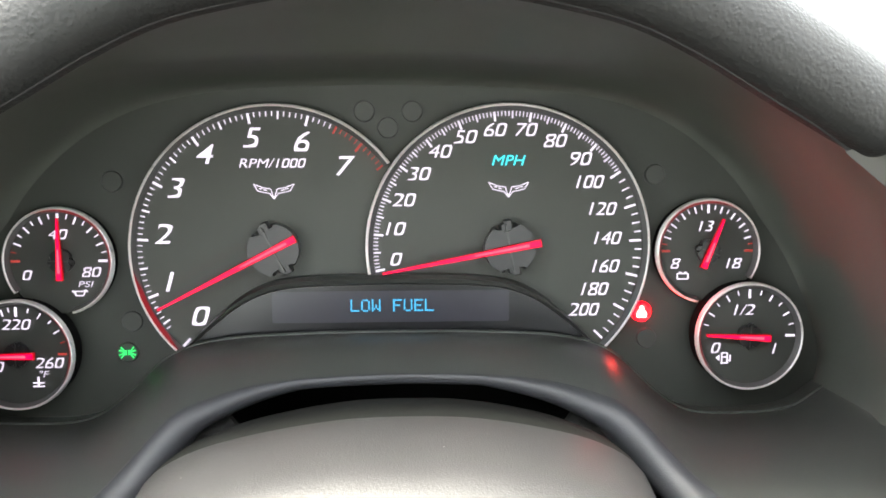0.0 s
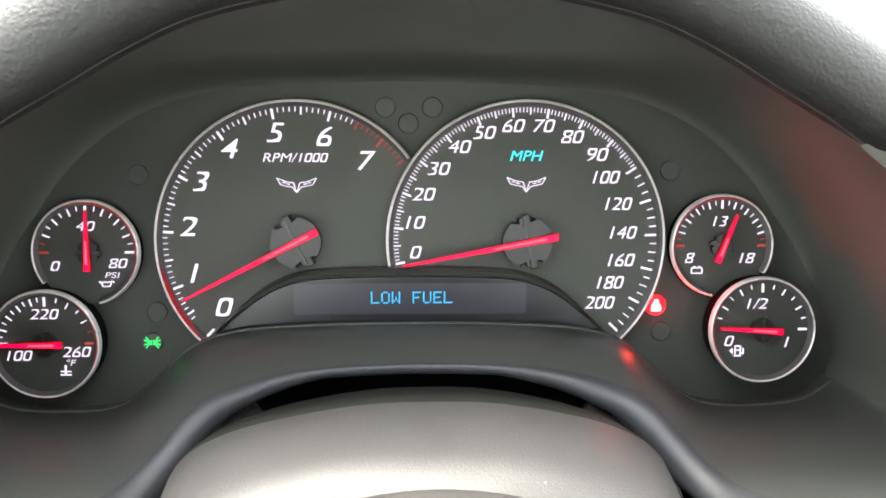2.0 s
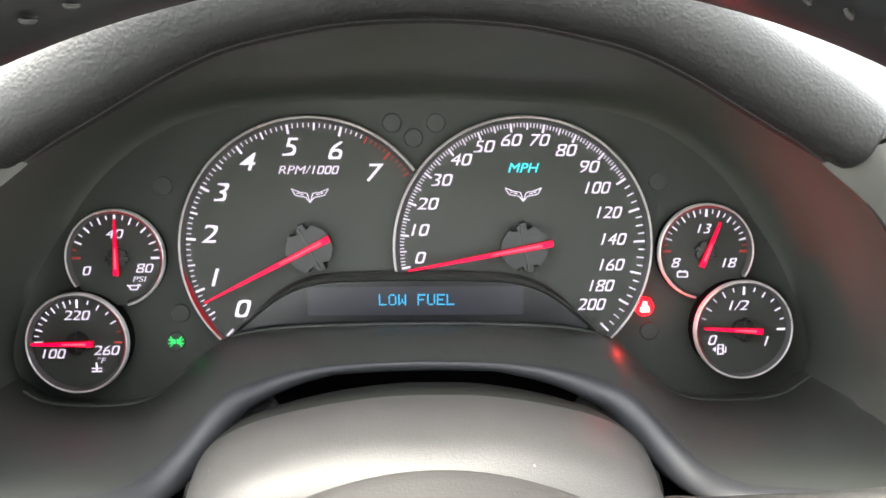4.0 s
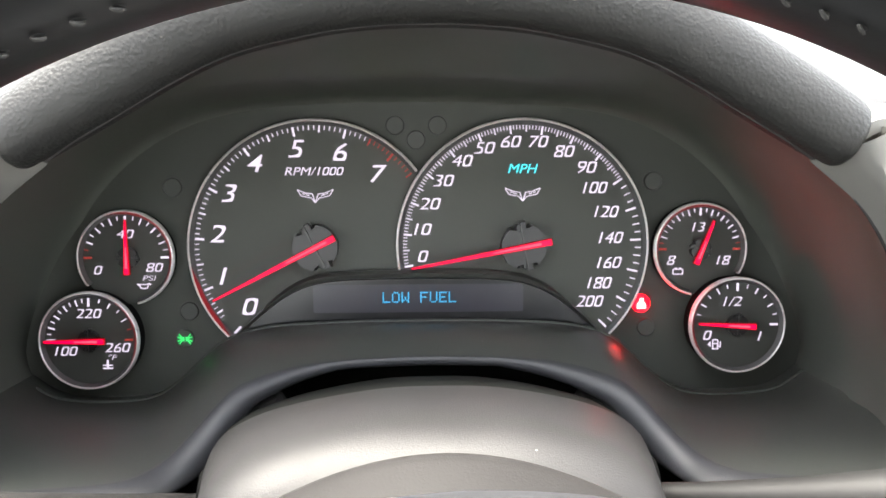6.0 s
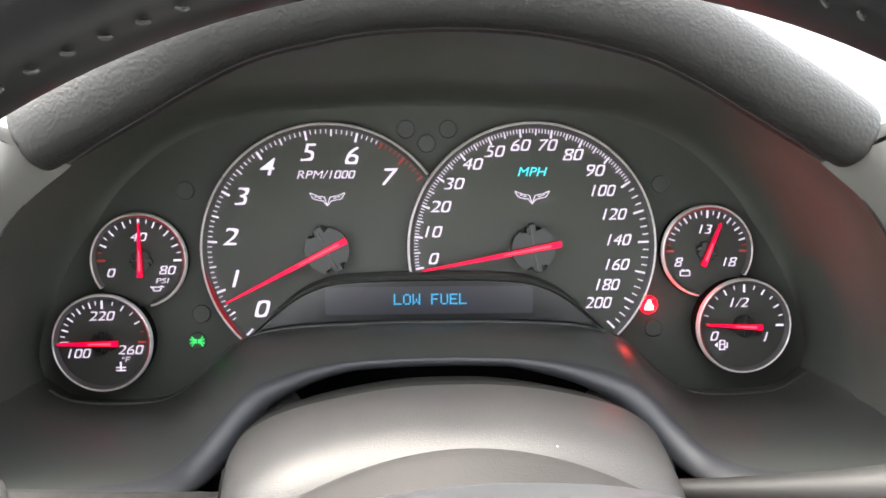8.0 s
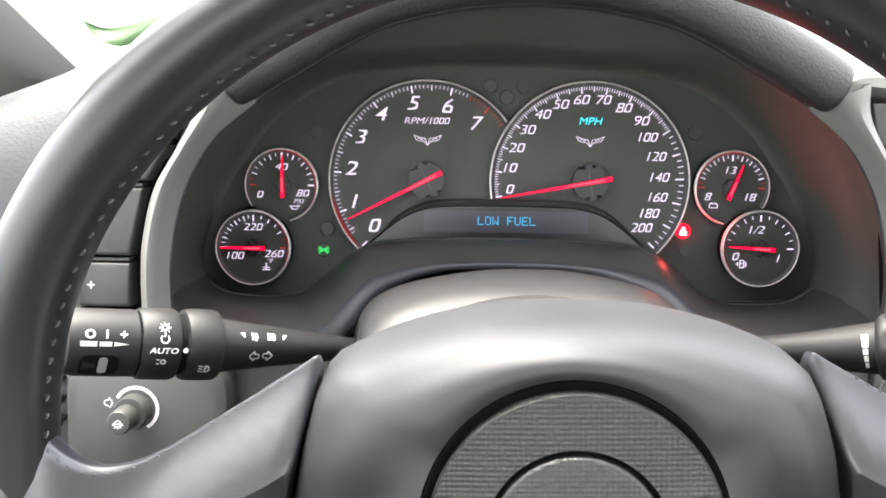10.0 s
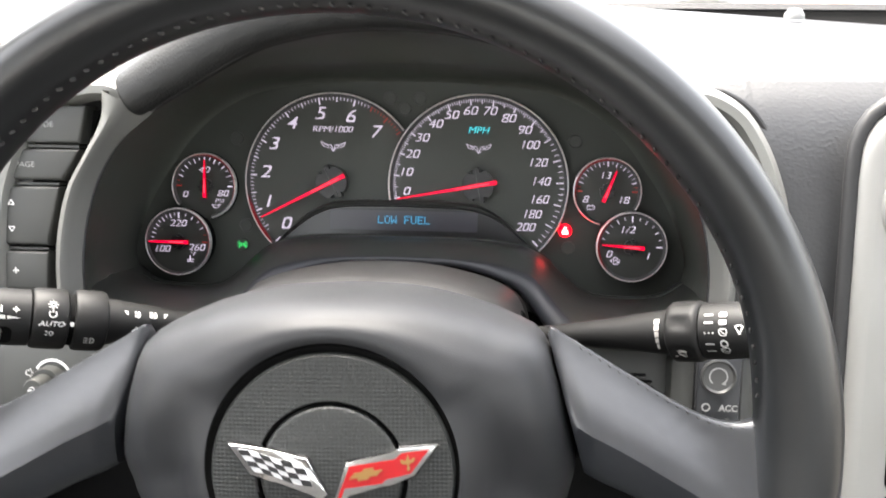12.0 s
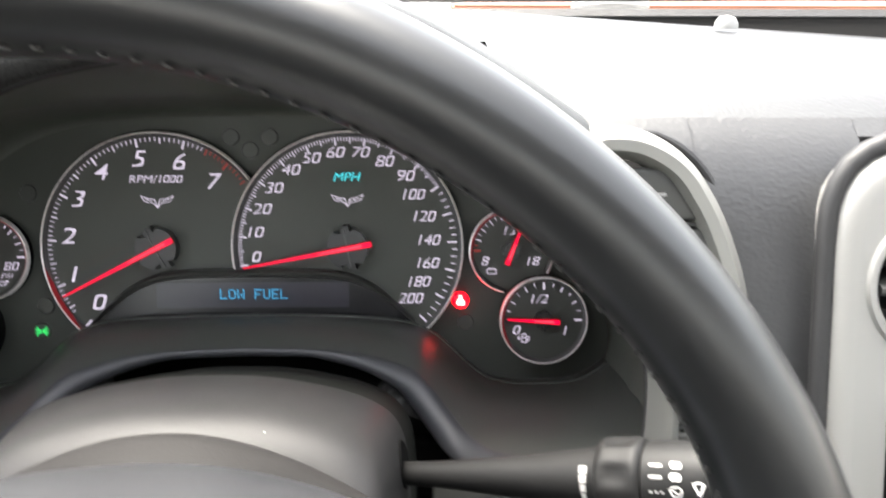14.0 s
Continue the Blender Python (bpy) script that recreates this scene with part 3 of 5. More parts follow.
def needle(gauge, c, angle, y, tip, tail, w_tip, w_tail, hub, hub_height):
    a = radians(angle)
    ux, uz = math.cos(a), math.sin(a)
    hx, hz = c[0], c[1]
    q = a + math.pi / 2
    # a disc with a notch at either end of the clamp
    edge = []
    for d in range(0, 360, 6):
        e = abs((d + 90) % 180 - 90)  # degrees from the needle's line
        r = hub * (0.70 if e > 66 else 1.0)
        edge.append((hx + r * math.cos(a + radians(d)), hz + r * math.sin(a + radians(d))))
    h = part("needle_hub", prism(edge, y - hub_height, y, hub_height * 0.12, 2), HUBCAP, gauge, "notched glossy black needle hub")
    for s in (-1, 1):
        ex, ez = math.cos(q) * s, math.sin(q) * s
        part("hub_clip", prism([(hx + ex * hub * u - ux * hub * v, hz + ez * hub * u - uz * hub * v) for u, v in ((0.66, -0.20), (0.66, 0.26), (1.10, 0.26), (1.10, -0.02), (0.98, -0.02), (0.98, -0.20))], y - hub_height * 0.86, y - 0.0005, hub * 0.03, 1), HUBCAP, h)
    part("hub_ridge", bar(hx - math.cos(q) * hub * 0.95, hz - math.sin(q) * hub * 0.95, hx + math.cos(q) * hub * 0.95, hz + math.sin(q) * hub * 0.95, hub * 0.07, y - hub_height * 1.05, y - 0.0005), PEWTER_DARK, h)
    ny = y - hub_height - 0.0012
    body = bar(hx - ux * tail, hz - uz * tail, hx + ux * tip, hz + uz * tip, w_tail, ny - 0.0008, ny + 0.0008, w_tip)
    nd = part("needle", body, NEEDLE_SIDE, gauge, "glowing red pointer", smooth=False)
    part("needle_light", bar(hx - ux * (tail - 0.0005), hz - uz * (tail - 0.0005), hx + ux * (tip - 0.0005), hz + uz * (tip - 0.0005), w_tail * 0.74, ny - 0.0011, ny - 0.0008, w_tip * 0.55), NEEDLE, nd, smooth=False)
    far = tip * 0.28
    part("needle_core", bar(hx - ux * tail * 0.6, hz - uz * tail * 0.6, hx + ux * far, hz + uz * far, w_tail * 0.34, ny - 0.0013, ny - 0.0011, w_tail * 0.16), NEEDLE_CORE, nd, smooth=False)


def ring(gauge, c, y, R, a0, a1, w=0.0018, glow=None):
    b = w * 0.80
    prof = [(R, 0.0003), (R, -0.0018), (R - b * 0.25, -0.0030), (R - b * 0.65, -0.0033), (R - b, -0.0028), (R - b * 1.02, 0.0003)]
    part("bezel_ring", turned(prof, (c[0], y, c[1]), a0, a1, 96, closed_profile=True), RINGMETAL, gauge, "satin silver rim")
    part("ring_cone", turned([(R - b, -0.0027), (R - w * 1.15, -0.0020), (R - w * 1.75, -0.0001)], (c[0], y, c[1]), a0, a1, 96), CONE, gauge, "dark cone inside the rim")
    if glow:  # the pointer's reflection in the cone is an emissive band, thinning at its ends
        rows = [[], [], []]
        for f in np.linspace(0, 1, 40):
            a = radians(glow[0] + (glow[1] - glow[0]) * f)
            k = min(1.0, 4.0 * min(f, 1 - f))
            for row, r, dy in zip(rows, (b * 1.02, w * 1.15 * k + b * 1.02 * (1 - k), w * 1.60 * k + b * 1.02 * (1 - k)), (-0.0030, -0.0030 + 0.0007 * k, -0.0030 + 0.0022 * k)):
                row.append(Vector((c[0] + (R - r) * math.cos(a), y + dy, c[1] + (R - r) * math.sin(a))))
        part("needle_reflection", loft(rows), REFLECT_GLOW, gauge, "glowing red band in place of the pointer's reflection in the rim")


def emblem_outline(gauge, x, z, y):
    """Two small winged flags in outline."""
    k = 0.0093
    for s in (-1, 1):
        pts = [(0.0, -0.40), (0.16, 0.10), (0.55, 0.16), (1.0, 0.34), (0.80, 0.0), (0.45, -0.08), (0.22, -0.12), (0.0, -0.40)]
        path = [(x + s * px * k, y - 0.0004, z + pz * k) for px, pz in pts]
        part("flag_outline", joined(*[bar(path[i][0], path[i][2], path[i + 1][0], path[i + 1][2], 0.0004, y - 0.0006, y - 0.0002) for i in range(len(path) - 1)]), WHITE_LIT, gauge, smooth=False)
        inner = [bar(x + s * k * a, z + k * b, x + s * k * c, z + k * d, 0.0005, y - 0.0006, y - 0.0002) for a, b, c, d in ((0.34, 0.02, 0.52, 0.06), (0.58, 0.10, 0.72, 0.12))]
        part("flag_mark", joined(*inner), WHITE_LIT, gauge, smooth=False)


TC, SC, ZC = -0.0540, 0.0548, -0.0255
tach = thing("tachometer", (TC, 0.0, ZC), "round black tachometer with lit numerals and red needle near idle", "gauge", "cluster gauges")
part("dial_face", turned([(0.0665, 0.0015), (0.0, 0.0015)], (TC, 0, ZC), n=96), FACE, tach, "dark grey dial face")
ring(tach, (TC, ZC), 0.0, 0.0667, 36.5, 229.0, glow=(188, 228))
marks = []
for k in range(0, 76):
    v = k / 10
    a = 226.3 - 25.2 * v
    red = v >= 6.5
    mat = RED_PRINT if red else WHITE_LIT
    if k % 10 == 0:
        marks.append((a, 0.0632, 0.0048, 0.0011, mat))
    elif k % 5 == 0:
        marks.append((a, 0.0632, 0.0036, 0.0008, mat))
    elif 3 < k:
        marks.append((a, 0.0632, 0.0022, 0.0005, mat))
ticks(tach, (TC, ZC), 0.001, marks)
for v, (dx, dz) in enumerate(((-0.0351, -0.0315), (-0.0488, -0.0152), (-0.0505, 0.0071), (-0.0444, 0.0283), (-0.0307, 0.0437), (-0.0092, 0.0512), (0.0138, 0.0494), (0.0328, 0.0381))):
    numeral(tach, str(v), TC + dx, ZC + dz, 0.001, 0.0090, wide=1.24, bold=0.002)
numeral(tach, "RPM/1000", TC - 0.0002, 0.0140, 0.001, 0.0042, wide=1.22, bold=0.0, name="caption")
emblem_outline(tach, TC, 0.0012, 0.001)
needle(tach, (TC, ZC), 207.2, 0.001, 0.0590, 0.0118, 0.0010, 0.0036, 0.0118, 0.0085)

speedo = thing("speedometer", (SC, 0.0, ZC), "round black speedometer with lit numerals and red needle at zero", "gauge", "cluster gauges")
part("dial_face", turned([(0.0665, 0.0004), (0.0, 0.0004)], (SC, 0, ZC), n=96), FACE, speedo, "dark grey dial face")
ring(speedo, (SC, ZC), -0.001, 0.0669, -47.5, 191.5)


def speed_angle(v):
    return 190.0 - 1.563 * v if v <= 100 else 33.7 - 0.78 * (v - 100)


marks = []
for v in range(0, 100):
    if v % 10 == 0:
        marks.append((speed_angle(v), 0.0632, 0.0044, 0.0010, WHITE_LIT))
    elif v % 5 == 0:
        marks.append((speed_angle(v), 0.0632, 0.0034, 0.0007, WHITE_LIT))
    elif v % 5 in (1, 2, 3, 4):
        marks.append((speed_angle(v), 0.0632, 0.0022, 0.00045, WHITE_LIT))
for v in range(100, 205, 5):
    big, mid = v % 20 == 0, v % 10 == 0
    marks.append((speed_angle(v), 0.0632, 0.0056 if big else 0.0036 if mid else 0.0030, 0.0010 if big else 0.0006, WHITE_LIT))
ticks(speedo, (SC, ZC), 0.0, marks)
places = ((-0.0526, -0.0054), (-0.0525, 0.0089), (-0.0486, 0.0223), (-0.0414, 0.0344), (-0.0318, 0.0447), (-0.0199, 0.0514), (-0.0062, 0.0546), (0.0081, 0.0546), (0.0219, 0.0495), (0.0337, 0.0411), (0.0393, 0.0304), (0.0455, 0.0177), (0.0481, 0.0039), (0.0474, -0.0094), (0.0423, -0.0203), (0.0372, -0.0301))
for v, (dx, dz) in zip(list(range(0, 100, 10)) + list(range(100, 201, 20)), places):
    numeral(speedo, str(v), SC + dx - (0.0008 if v >= 100 else 0.0), ZC + dz, 0.0, 0.0060, wide=1.24 if v < 100 else 1.10)
numeral(speedo, "MPH", SC, 0.0150, 0.0, 0.0047, CYAN_LIT, wide=1.12, bold=0.0, name="caption")
emblem_outline(speedo, SC, 0.0016, 0.0)
needle(speedo, (SC, ZC), 190.6, 0.0, 0.0600, 0.0145, 0.0010, 0.0036, 0.0118, 0.0085)


def small_gauge(name, label, c, y, R, a0, a1, glow):
    g = thing(name, (c[0], y, c[1]), label, "gauge", "cluster gauges")
    part("dial_face", turned([(R - 0.0004, 0.001), (0.0, 0.001)], (c[0], y, c[1]), n=64), SMALLFACE, g, "black dial face")
    part("gauge_wall", turned([(R - 0.0006, 0.010), (R - 0.0006, 0.0)], (c[0], y, c[1]), n=64), GAP, g)
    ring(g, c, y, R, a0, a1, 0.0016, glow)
    return g


PSI, TEMP, VOLT, FUEL = (-0.1525, -0.0305), (-0.1708, -0.0727), (0.1495, -0.0280), (0.1675, -0.0675)
g = small_gauge("oil_pressure_gauge", "small round oil pressure gauge with its red needle upright", PSI, 0.0, 0.0251, -76, 216, (-35, 115))
ticks(g, PSI, 0.0, [(180 - 11.25 * k, 0.0219, 0.0042 if k in (0, 8, 16) else 0.0036 if k % 2 == 0 else 0.0022, 0.0011 if k in (0, 8, 16) else 0.0007 if k % 2 == 0 else 0.0005, RED_PRINT if k < 2 else WHITE_LIT) for k in range(17)])
for text, dx, dz in (("0", -0.0146, -0.0064), ("40", 0.0, 0.0124), ("80", 0.0146, -0.0052)):
    numeral(g, text, PSI[0] + dx, PSI[1] + dz, 0.0, 0.0045, wide=1.35)
numeral(g, "PSI", PSI[0] + 0.0117, PSI[1] - 0.0108, 0.0, 0.0027, wide=1.5, name="caption")
ox, oz = PSI[0] + 0.0086, PSI[1] - 0.0152
can = [(-0.0022, 0.0010), (0.0012, 0.0010), (0.0026, 0.0016), (0.0016, -0.0010), (-0.0018, -0.0010), (-0.0022, 0.0010)]
part("oil_can_symbol", joined(*[bar(ox + u[0], oz + u[1], ox + v[0], oz + v[1], 0.0005, -0.0006, 0) for u, v in zip(can, can[1:])],
                              bar(ox - 0.0034, oz + 0.0012, ox - 0.0022, oz + 0.0006, 0.0008, -0.0006, 0), bar(ox + 0.0026, oz + 0.0016, ox + 0.0036, oz + 0.0008, 0.0005, -0.0006, 0)), WHITE_LIT, g)
needle(g, (PSI[0] + 0.0010, PSI[1]), 90.0, 0.0, 0.0200, 0.0088, 0.0008, 0.0032, 0.0055, 0.0022)

g = small_gauge("coolant_gauge", "small round coolant temperature gauge with its needle at 100", TEMP, -0.006, 0.0257, 0, 360, (-30, 60))
ticks(g, TEMP, -0.006, [(180 - 9.0 * k, 0.0220, 0.0044 if k in (0, 10) else 0.0034 if k % 2 == 0 else 0.0022, 0.0011 if k in (0, 10) else 0.0007 if k % 2 == 0 else 0.0005, WHITE_LIT) for k in range(11)]
      + [(90 - 15.0 * k, 0.0220, 0.0040 if k == 6 else 0.0030 if k % 2 == 0 else 0.0020, 0.0010 if k == 6 else 0.0006, RED_PRINT if k > 4 else WHITE_LIT) for k in range(1, 7)])
for text, dx, dz in (("100", -0.0120, -0.0056), ("220", 0.0002, 0.0140), ("260", 0.0143, -0.0040)):
    numeral(g, text, TEMP[0] + dx, TEMP[1] + dz, -0.006, 0.0048, wide=1.25)
numeral(g, "°F", TEMP[0] + 0.0113, TEMP[1] - 0.0091, -0.006, 0.0030, wide=1.3, name="caption")
part("thermometer_symbol", joined(bar(TEMP[0] + 0.0086, TEMP[1] - 0.0150, TEMP[0] + 0.0086, TEMP[1] - 0.0105, 0.0008, -0.0066, -0.006), bar(TEMP[0] + 0.0062, TEMP[1] - 0.0150, TEMP[0] + 0.0112, TEMP[1] - 0.0150, 0.0006, -0.0066, -0.006),
                                  bar(TEMP[0] + 0.0062, TEMP[1] - 0.0134, TEMP[0] + 0.0112, TEMP[1] - 0.0134, 0.0005, -0.0066, -0.006)), WHITE_LIT, g)
needle(g, TEMP, 180.0, -0.006, 0.0220, 0.0090, 0.0014, 0.0034, 0.0055, 0.0032)

g = small_gauge("voltmeter", "small round voltmeter with its needle past 13", VOLT, -0.001, 0.0250, -32.5, 259, (55, 205))
ticks(g, VOLT, -0.001, [(180 - 9.0 * k, 0.0219, 0.0040 if k in (0, 10, 20) else 0.0034 if k % 2 == 0 else 0.0022, 0.0011 if k in (0, 10, 20) else 0.0007 if k % 2 == 0 else 0.0005, RED_PRINT if k in (0, 1, 19, 20) else WHITE_LIT) for k in range(21)])
for text, dx, dz in (("8", -0.0152, -0.0059), ("13", -0.0008, 0.0118), ("18", 0.0130, -0.0060)):
    numeral(g, text, VOLT[0] + dx, VOLT[1] + dz, -0.001, 0.0048, wide=1.25)
bx, bz = VOLT[0] - 0.0115, VOLT[1] - 0.0120
part("battery_symbol", joined(bar(bx - 0.0026, bz - 0.0014, bx + 0.0026, bz - 0.0014, 0.0005, -0.0016, -0.001), bar(bx - 0.0026, bz + 0.0012, bx + 0.0026, bz + 0.0012, 0.0005, -0.0016, -0.001),
                              bar(bx - 0.0026, bz - 0.0014, bx - 0.0026, bz + 0.0012, 0.0005, -0.0016, -0.001), bar(bx + 0.0026, bz - 0.0014, bx + 0.0026, bz + 0.0012, 0.0005, -0.0016, -0.001),
                              bar(bx - 0.0018, bz + 0.0017, bx - 0.0006, bz + 0.0017, 0.0006, -0.0016, -0.001), bar(bx + 0.0006, bz + 0.0017, bx + 0.0018, bz + 0.0017, 0.0006, -0.0016, -0.001)), WHITE_LIT, g)
needle(g, VOLT, 68.5, -0.001, 0.0165, 0.0085, 0.0012, 0.0034, 0.0055, 0.0032)

g = small_gauge("fuel_gauge", "small round fuel gauge with its red needle just above empty", FUEL, -0.009, 0.0256, 0, 360, (120, 225))
ticks(g, FUEL, -0.009, [(180 - 15.0 * k, 0.0221, 0.0042 if k in (6, 12) else 0.0032 if k % 2 == 0 else 0.0022, 0.0011 if k in (6, 12) else 0.0007 if k % 2 == 0 else 0.0005, WHITE_LIT) for k in range(1, 13)])
for text, dx, dz in (("0", -0.0155, -0.0055), ("1/2", -0.0022, 0.0125), ("1", 0.0125, -0.0062)):
    numeral(g, text, FUEL[0] + dx, FUEL[1] + dz, -0.009, 0.0050, wide=1.25)
fx, fz = FUEL[0] - 0.0110, FUEL[1] - 0.0105
part("fuel_pump_symbol", joined(bar(fx - 0.0014, fz - 0.0024, fx - 0.0014, fz + 0.0024, 0.0005, -0.0096, -0.009), bar(fx + 0.0012, fz - 0.0024, fx + 0.0012, fz + 0.0024, 0.0005, -0.0096, -0.009),
                                bar(fx - 0.0014, fz + 0.0024, fx + 0.0012, fz + 0.0024, 0.0005, -0.0096, -0.009), bar(fx - 0.0014, fz + 0.0004, fx + 0.0012, fz + 0.0004, 0.0005, -0.0096, -0.009),
                                bar(fx - 0.0018, fz - 0.0024, fx + 0.0016, fz - 0.0024, 0.0006, -0.0096, -0.009), bar(fx + 0.0012, fz - 0.0006, fx + 0.0026, fz - 0.0016, 0.0005, -0.0096, -0.009),
                                bar(fx + 0.0026, fz - 0.0016, fx + 0.0026, fz + 0.0014, 0.0005, -0.0096, -0.009)), WHITE_LIT, g)
part("filler_arrow", prism([(fx - 0.0042, fz), (fx - 0.0026, fz + 0.0014), (fx - 0.0026, fz - 0.0014)], -0.0096, -0.009), WHITE_LIT, g)
needle(g, FUEL, 176.6, -0.009, 0.0215, 0.0090, 0.0012, 0.0034, 0.0055, 0.0032)


# ---- warning lamps ----
def lamp(x, z, label, lens, r=0.0049):
    t = thing("warning_lamp", (x, 0.006, z), label, "indicator", "warning lamps")
    part("lens", turned([(r, 0.001), (r, -0.0009), (r * 0.92, -0.0015), (0.0, -0.0016)], (x, 0.006, z), n=28), lens, t)
    part("socket", turned([(r + 0.0005, 0.001), (r + 0.0005, -0.0003), (r, -0.0003), (r, 0.001)], (x, 0.006, z), n=28), LENS_OFF, t)
    return t


for x, z in ((-0.0122, 0.0378), (-0.0012, 0.0302), (0.0102, 0.0378), (-0.129, 0.0058), (0.1255, 0.0080), (-0.1222, -0.0600), (0.1230, -0.0710)):
    lamp(x, z, "unlit round dark warning lamp in the gauge panel", LENS_OFF)
t = lamp(-0.1248, -0.0748, "round lamp with a lit green side light symbol", LENS_OFF)
for s in (-1, 1):
    cx = -0.1248 + s * 0.0013
    part("light_beam", joined(*[bar(cx + s * 0.0004 * math.cos(radians(q)), -0.0748 + 0.0009 * math.sin(radians(q)), cx + s * 0.0027 * math.cos(radians(q)), -0.0748 + 0.0034 * math.sin(radians(q)), 0.00055, 0.0038, 0.0044) for q in (-52, -20, 20, 52)]), GREEN_LIT, t, smooth=False)
    part("light_bulb", prism([(cx - s * 0.0009, -0.0748 + 0.0013), (cx + s * 0.0001, -0.0748 + 0.0008), (cx + s * 0.0001, -0.0748 - 0.0008), (cx - s * 0.0009, -0.0748 - 0.0013)], 0.0038, 0.0044), GREEN_LIT, t, smooth=False)
t = lamp(0.1202, -0.0580, "round lamp with a lit red seat belt symbol", RED_LAMP)
part("belt_symbol", prism([(0.1202 + dx, -0.0580 + dz) for dx, dz in ((-0.0023, -0.0026), (0.0023, -0.0026), (0.0022, -0.0004), (0.0010, 0.0012), (0.0008, 0.0028), (-0.0008, 0.0028), (-0.0010, 0.0012), (-0.0022, -0.0004))], 0.0036, 0.0044), RED_CORE, t, smooth=False)

# Added spot before the belt lamp's lens, aimed to redden the hood lining
glow_spot = bpy.data.lights.new("belt_lamp_spot", "SPOT")
glow_spot.energy, glow_spot.color, glow_spot.shadow_soft_size = 0.008, (1.0, 0.0, 0.0), 0.003
glow_spot.spot_size, glow_spot.spot_blend = radians(95), 1.0
new("belt_lamp_spot", glow_spot).matrix_world = W @ look(Vector((0.1202, -0.002, -0.0580)) * S, Vector((0.200, -0.062, -0.004)) * S)

# ---- message display ----
disp = thing("message_display", (0, 0.004, -0.055), "dark message display with lit blue dot lettering", "display")
HOUSE = [(0, -0.0375), (0.030, -0.0380), (0.046, -0.0390), (0.058, -0.0415), (0.070, -0.0475), (0.082, -0.0575), (0.0935, -0.0690)]
top = spline(mirrored(HOUSE), 61)
rows = []
for f, y in ((0.0, 0.002), (0.0, -0.0055), (0.06, -0.0075), (0.14, -0.0065), (0.20, 0.0)):
    rows.append([Vector((p.x * (1 - 0.10 * f), y, p.y + (-0.0680 - p.y) * f * 0.9)) for p in top])
part("housing", loft(rows), PLASTIC, disp, "black moulded hood over the display")
inner = [(p.x * 0.975, p.y + (-0.0680 - p.y) * 0.15) for p in top]
part("panel", prism(inner + [(0.080, -0.0690), (-0.080, -0.0690)], -0.0008, 0.006), GLOSS, disp, "glossy black surround")
part("screen", prism(rounded(-0.0558, 0.0552, -0.0605, -0.0456, 0.0010, 4), -0.0016, 0.0050), SCREEN, disp, "dark blue-grey glass", smooth=False)
GLYPHS = {"L": "1000010000100001000010000" "1000011111", "O": "01110100011000110001100011000101110", "W": "10001100011000110101101011101110001",
          "F": "11111100001000011110100001000010000", "U": "10001100011000110001100011000101110", "E": "11111100001000011110100001000011111"}
dot, pitch = 0.00068, 0.00083
x0 = 0.0005 - (8 * 6 - 1) * pitch / 2
for i, ch in enumerate("LOW FUEL"):
    if ch == " ":
        continue
    cells = []
    for k, on in enumerate(GLYPHS[ch]):
        if on == "1":
            cx, cz = x0 + (i * 6 + k % 5) * pitch, -0.0525 + (3 - k // 5) * pitch * 1.0
            cells.append(bar(cx - dot / 2, cz, cx + dot / 2, cz, dot, -0.0020, -0.0016))
    part("letter", joined(*cells), BLUE_LIT, disp, smooth=False)

# ---- steering column ----
col = thing("steering_column_shroud", (0.006, -0.12, -0.16), "dark grey moulded steering column shroud", "column cover")
# half of its section: distance from the middle, drop below the crest
HALF = [(0, 0), (0.010, 0.0001), (0.020, 0.0006), (0.030, 0.0018), (0.040, 0.0034), (0.055, 0.0066), (0.066, 0.0100), (0.0745, 0.0140), (0.081, 0.0190), (0.0850, 0.0255), (0.0872, 0.0335), (0.0888, 0.050), (0.0892, 0.075), (0.0892, 0.12)]
half = spline(HALF, 40)
rows = []
SECTIONS = ((-0.040, -0.1060, 0.97, 0), (-0.050, -0.0850, 1.02, 0), (-0.060, -0.0806, 1.05, 0), (-0.085, -0.0756, 1.085, 0), (-0.110, -0.0711, 1.07, 0), (-0.1245, -0.0686, 1.05, 0),
            (-0.1265, -0.0685, 1.05, 0), (-0.140, -0.0685, 1.03, 0.0004), (-0.152, -0.0685, 1.005, 0.0010), (-0.160, -0.0685, 0.99, 0.0018), (-0.166, -0.0685, 0.98, 0.0029), (-0.171, -0.0685, 0.972, 0.0045),
            (-0.176, -0.0685, 0.966, 0.0071), (-0.180, -0.0685, 0.962, 0.0100), (-0.186, -0.0685, 0.958, 0.0155), (-0.194, -0.0685, 0.95, 0.0265))
for y, ztop, k, front in SECTIONS:
    row = []
    for side in (-1, 1):
        for p in half[::-1] if side < 0 else half[1:]:
            drop = (max(0.0, p.y) ** 1.6 + front ** 1.6) ** (1 / 1.6)
            row.append(Vector((0.0065 - 0.0040 * (p.x / 0.088) ** 2 + side * p.x * k * 0.957, y, max(-0.19, ztop - drop))))
    rows.append(row)
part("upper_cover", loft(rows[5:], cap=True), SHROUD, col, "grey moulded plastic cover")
# the slope behind the crest is drawn darker and more matt than the top
part("rear_slope", loft(rows[:6]), REARSLOPE, col, "darker matt rear slope of the column cover")


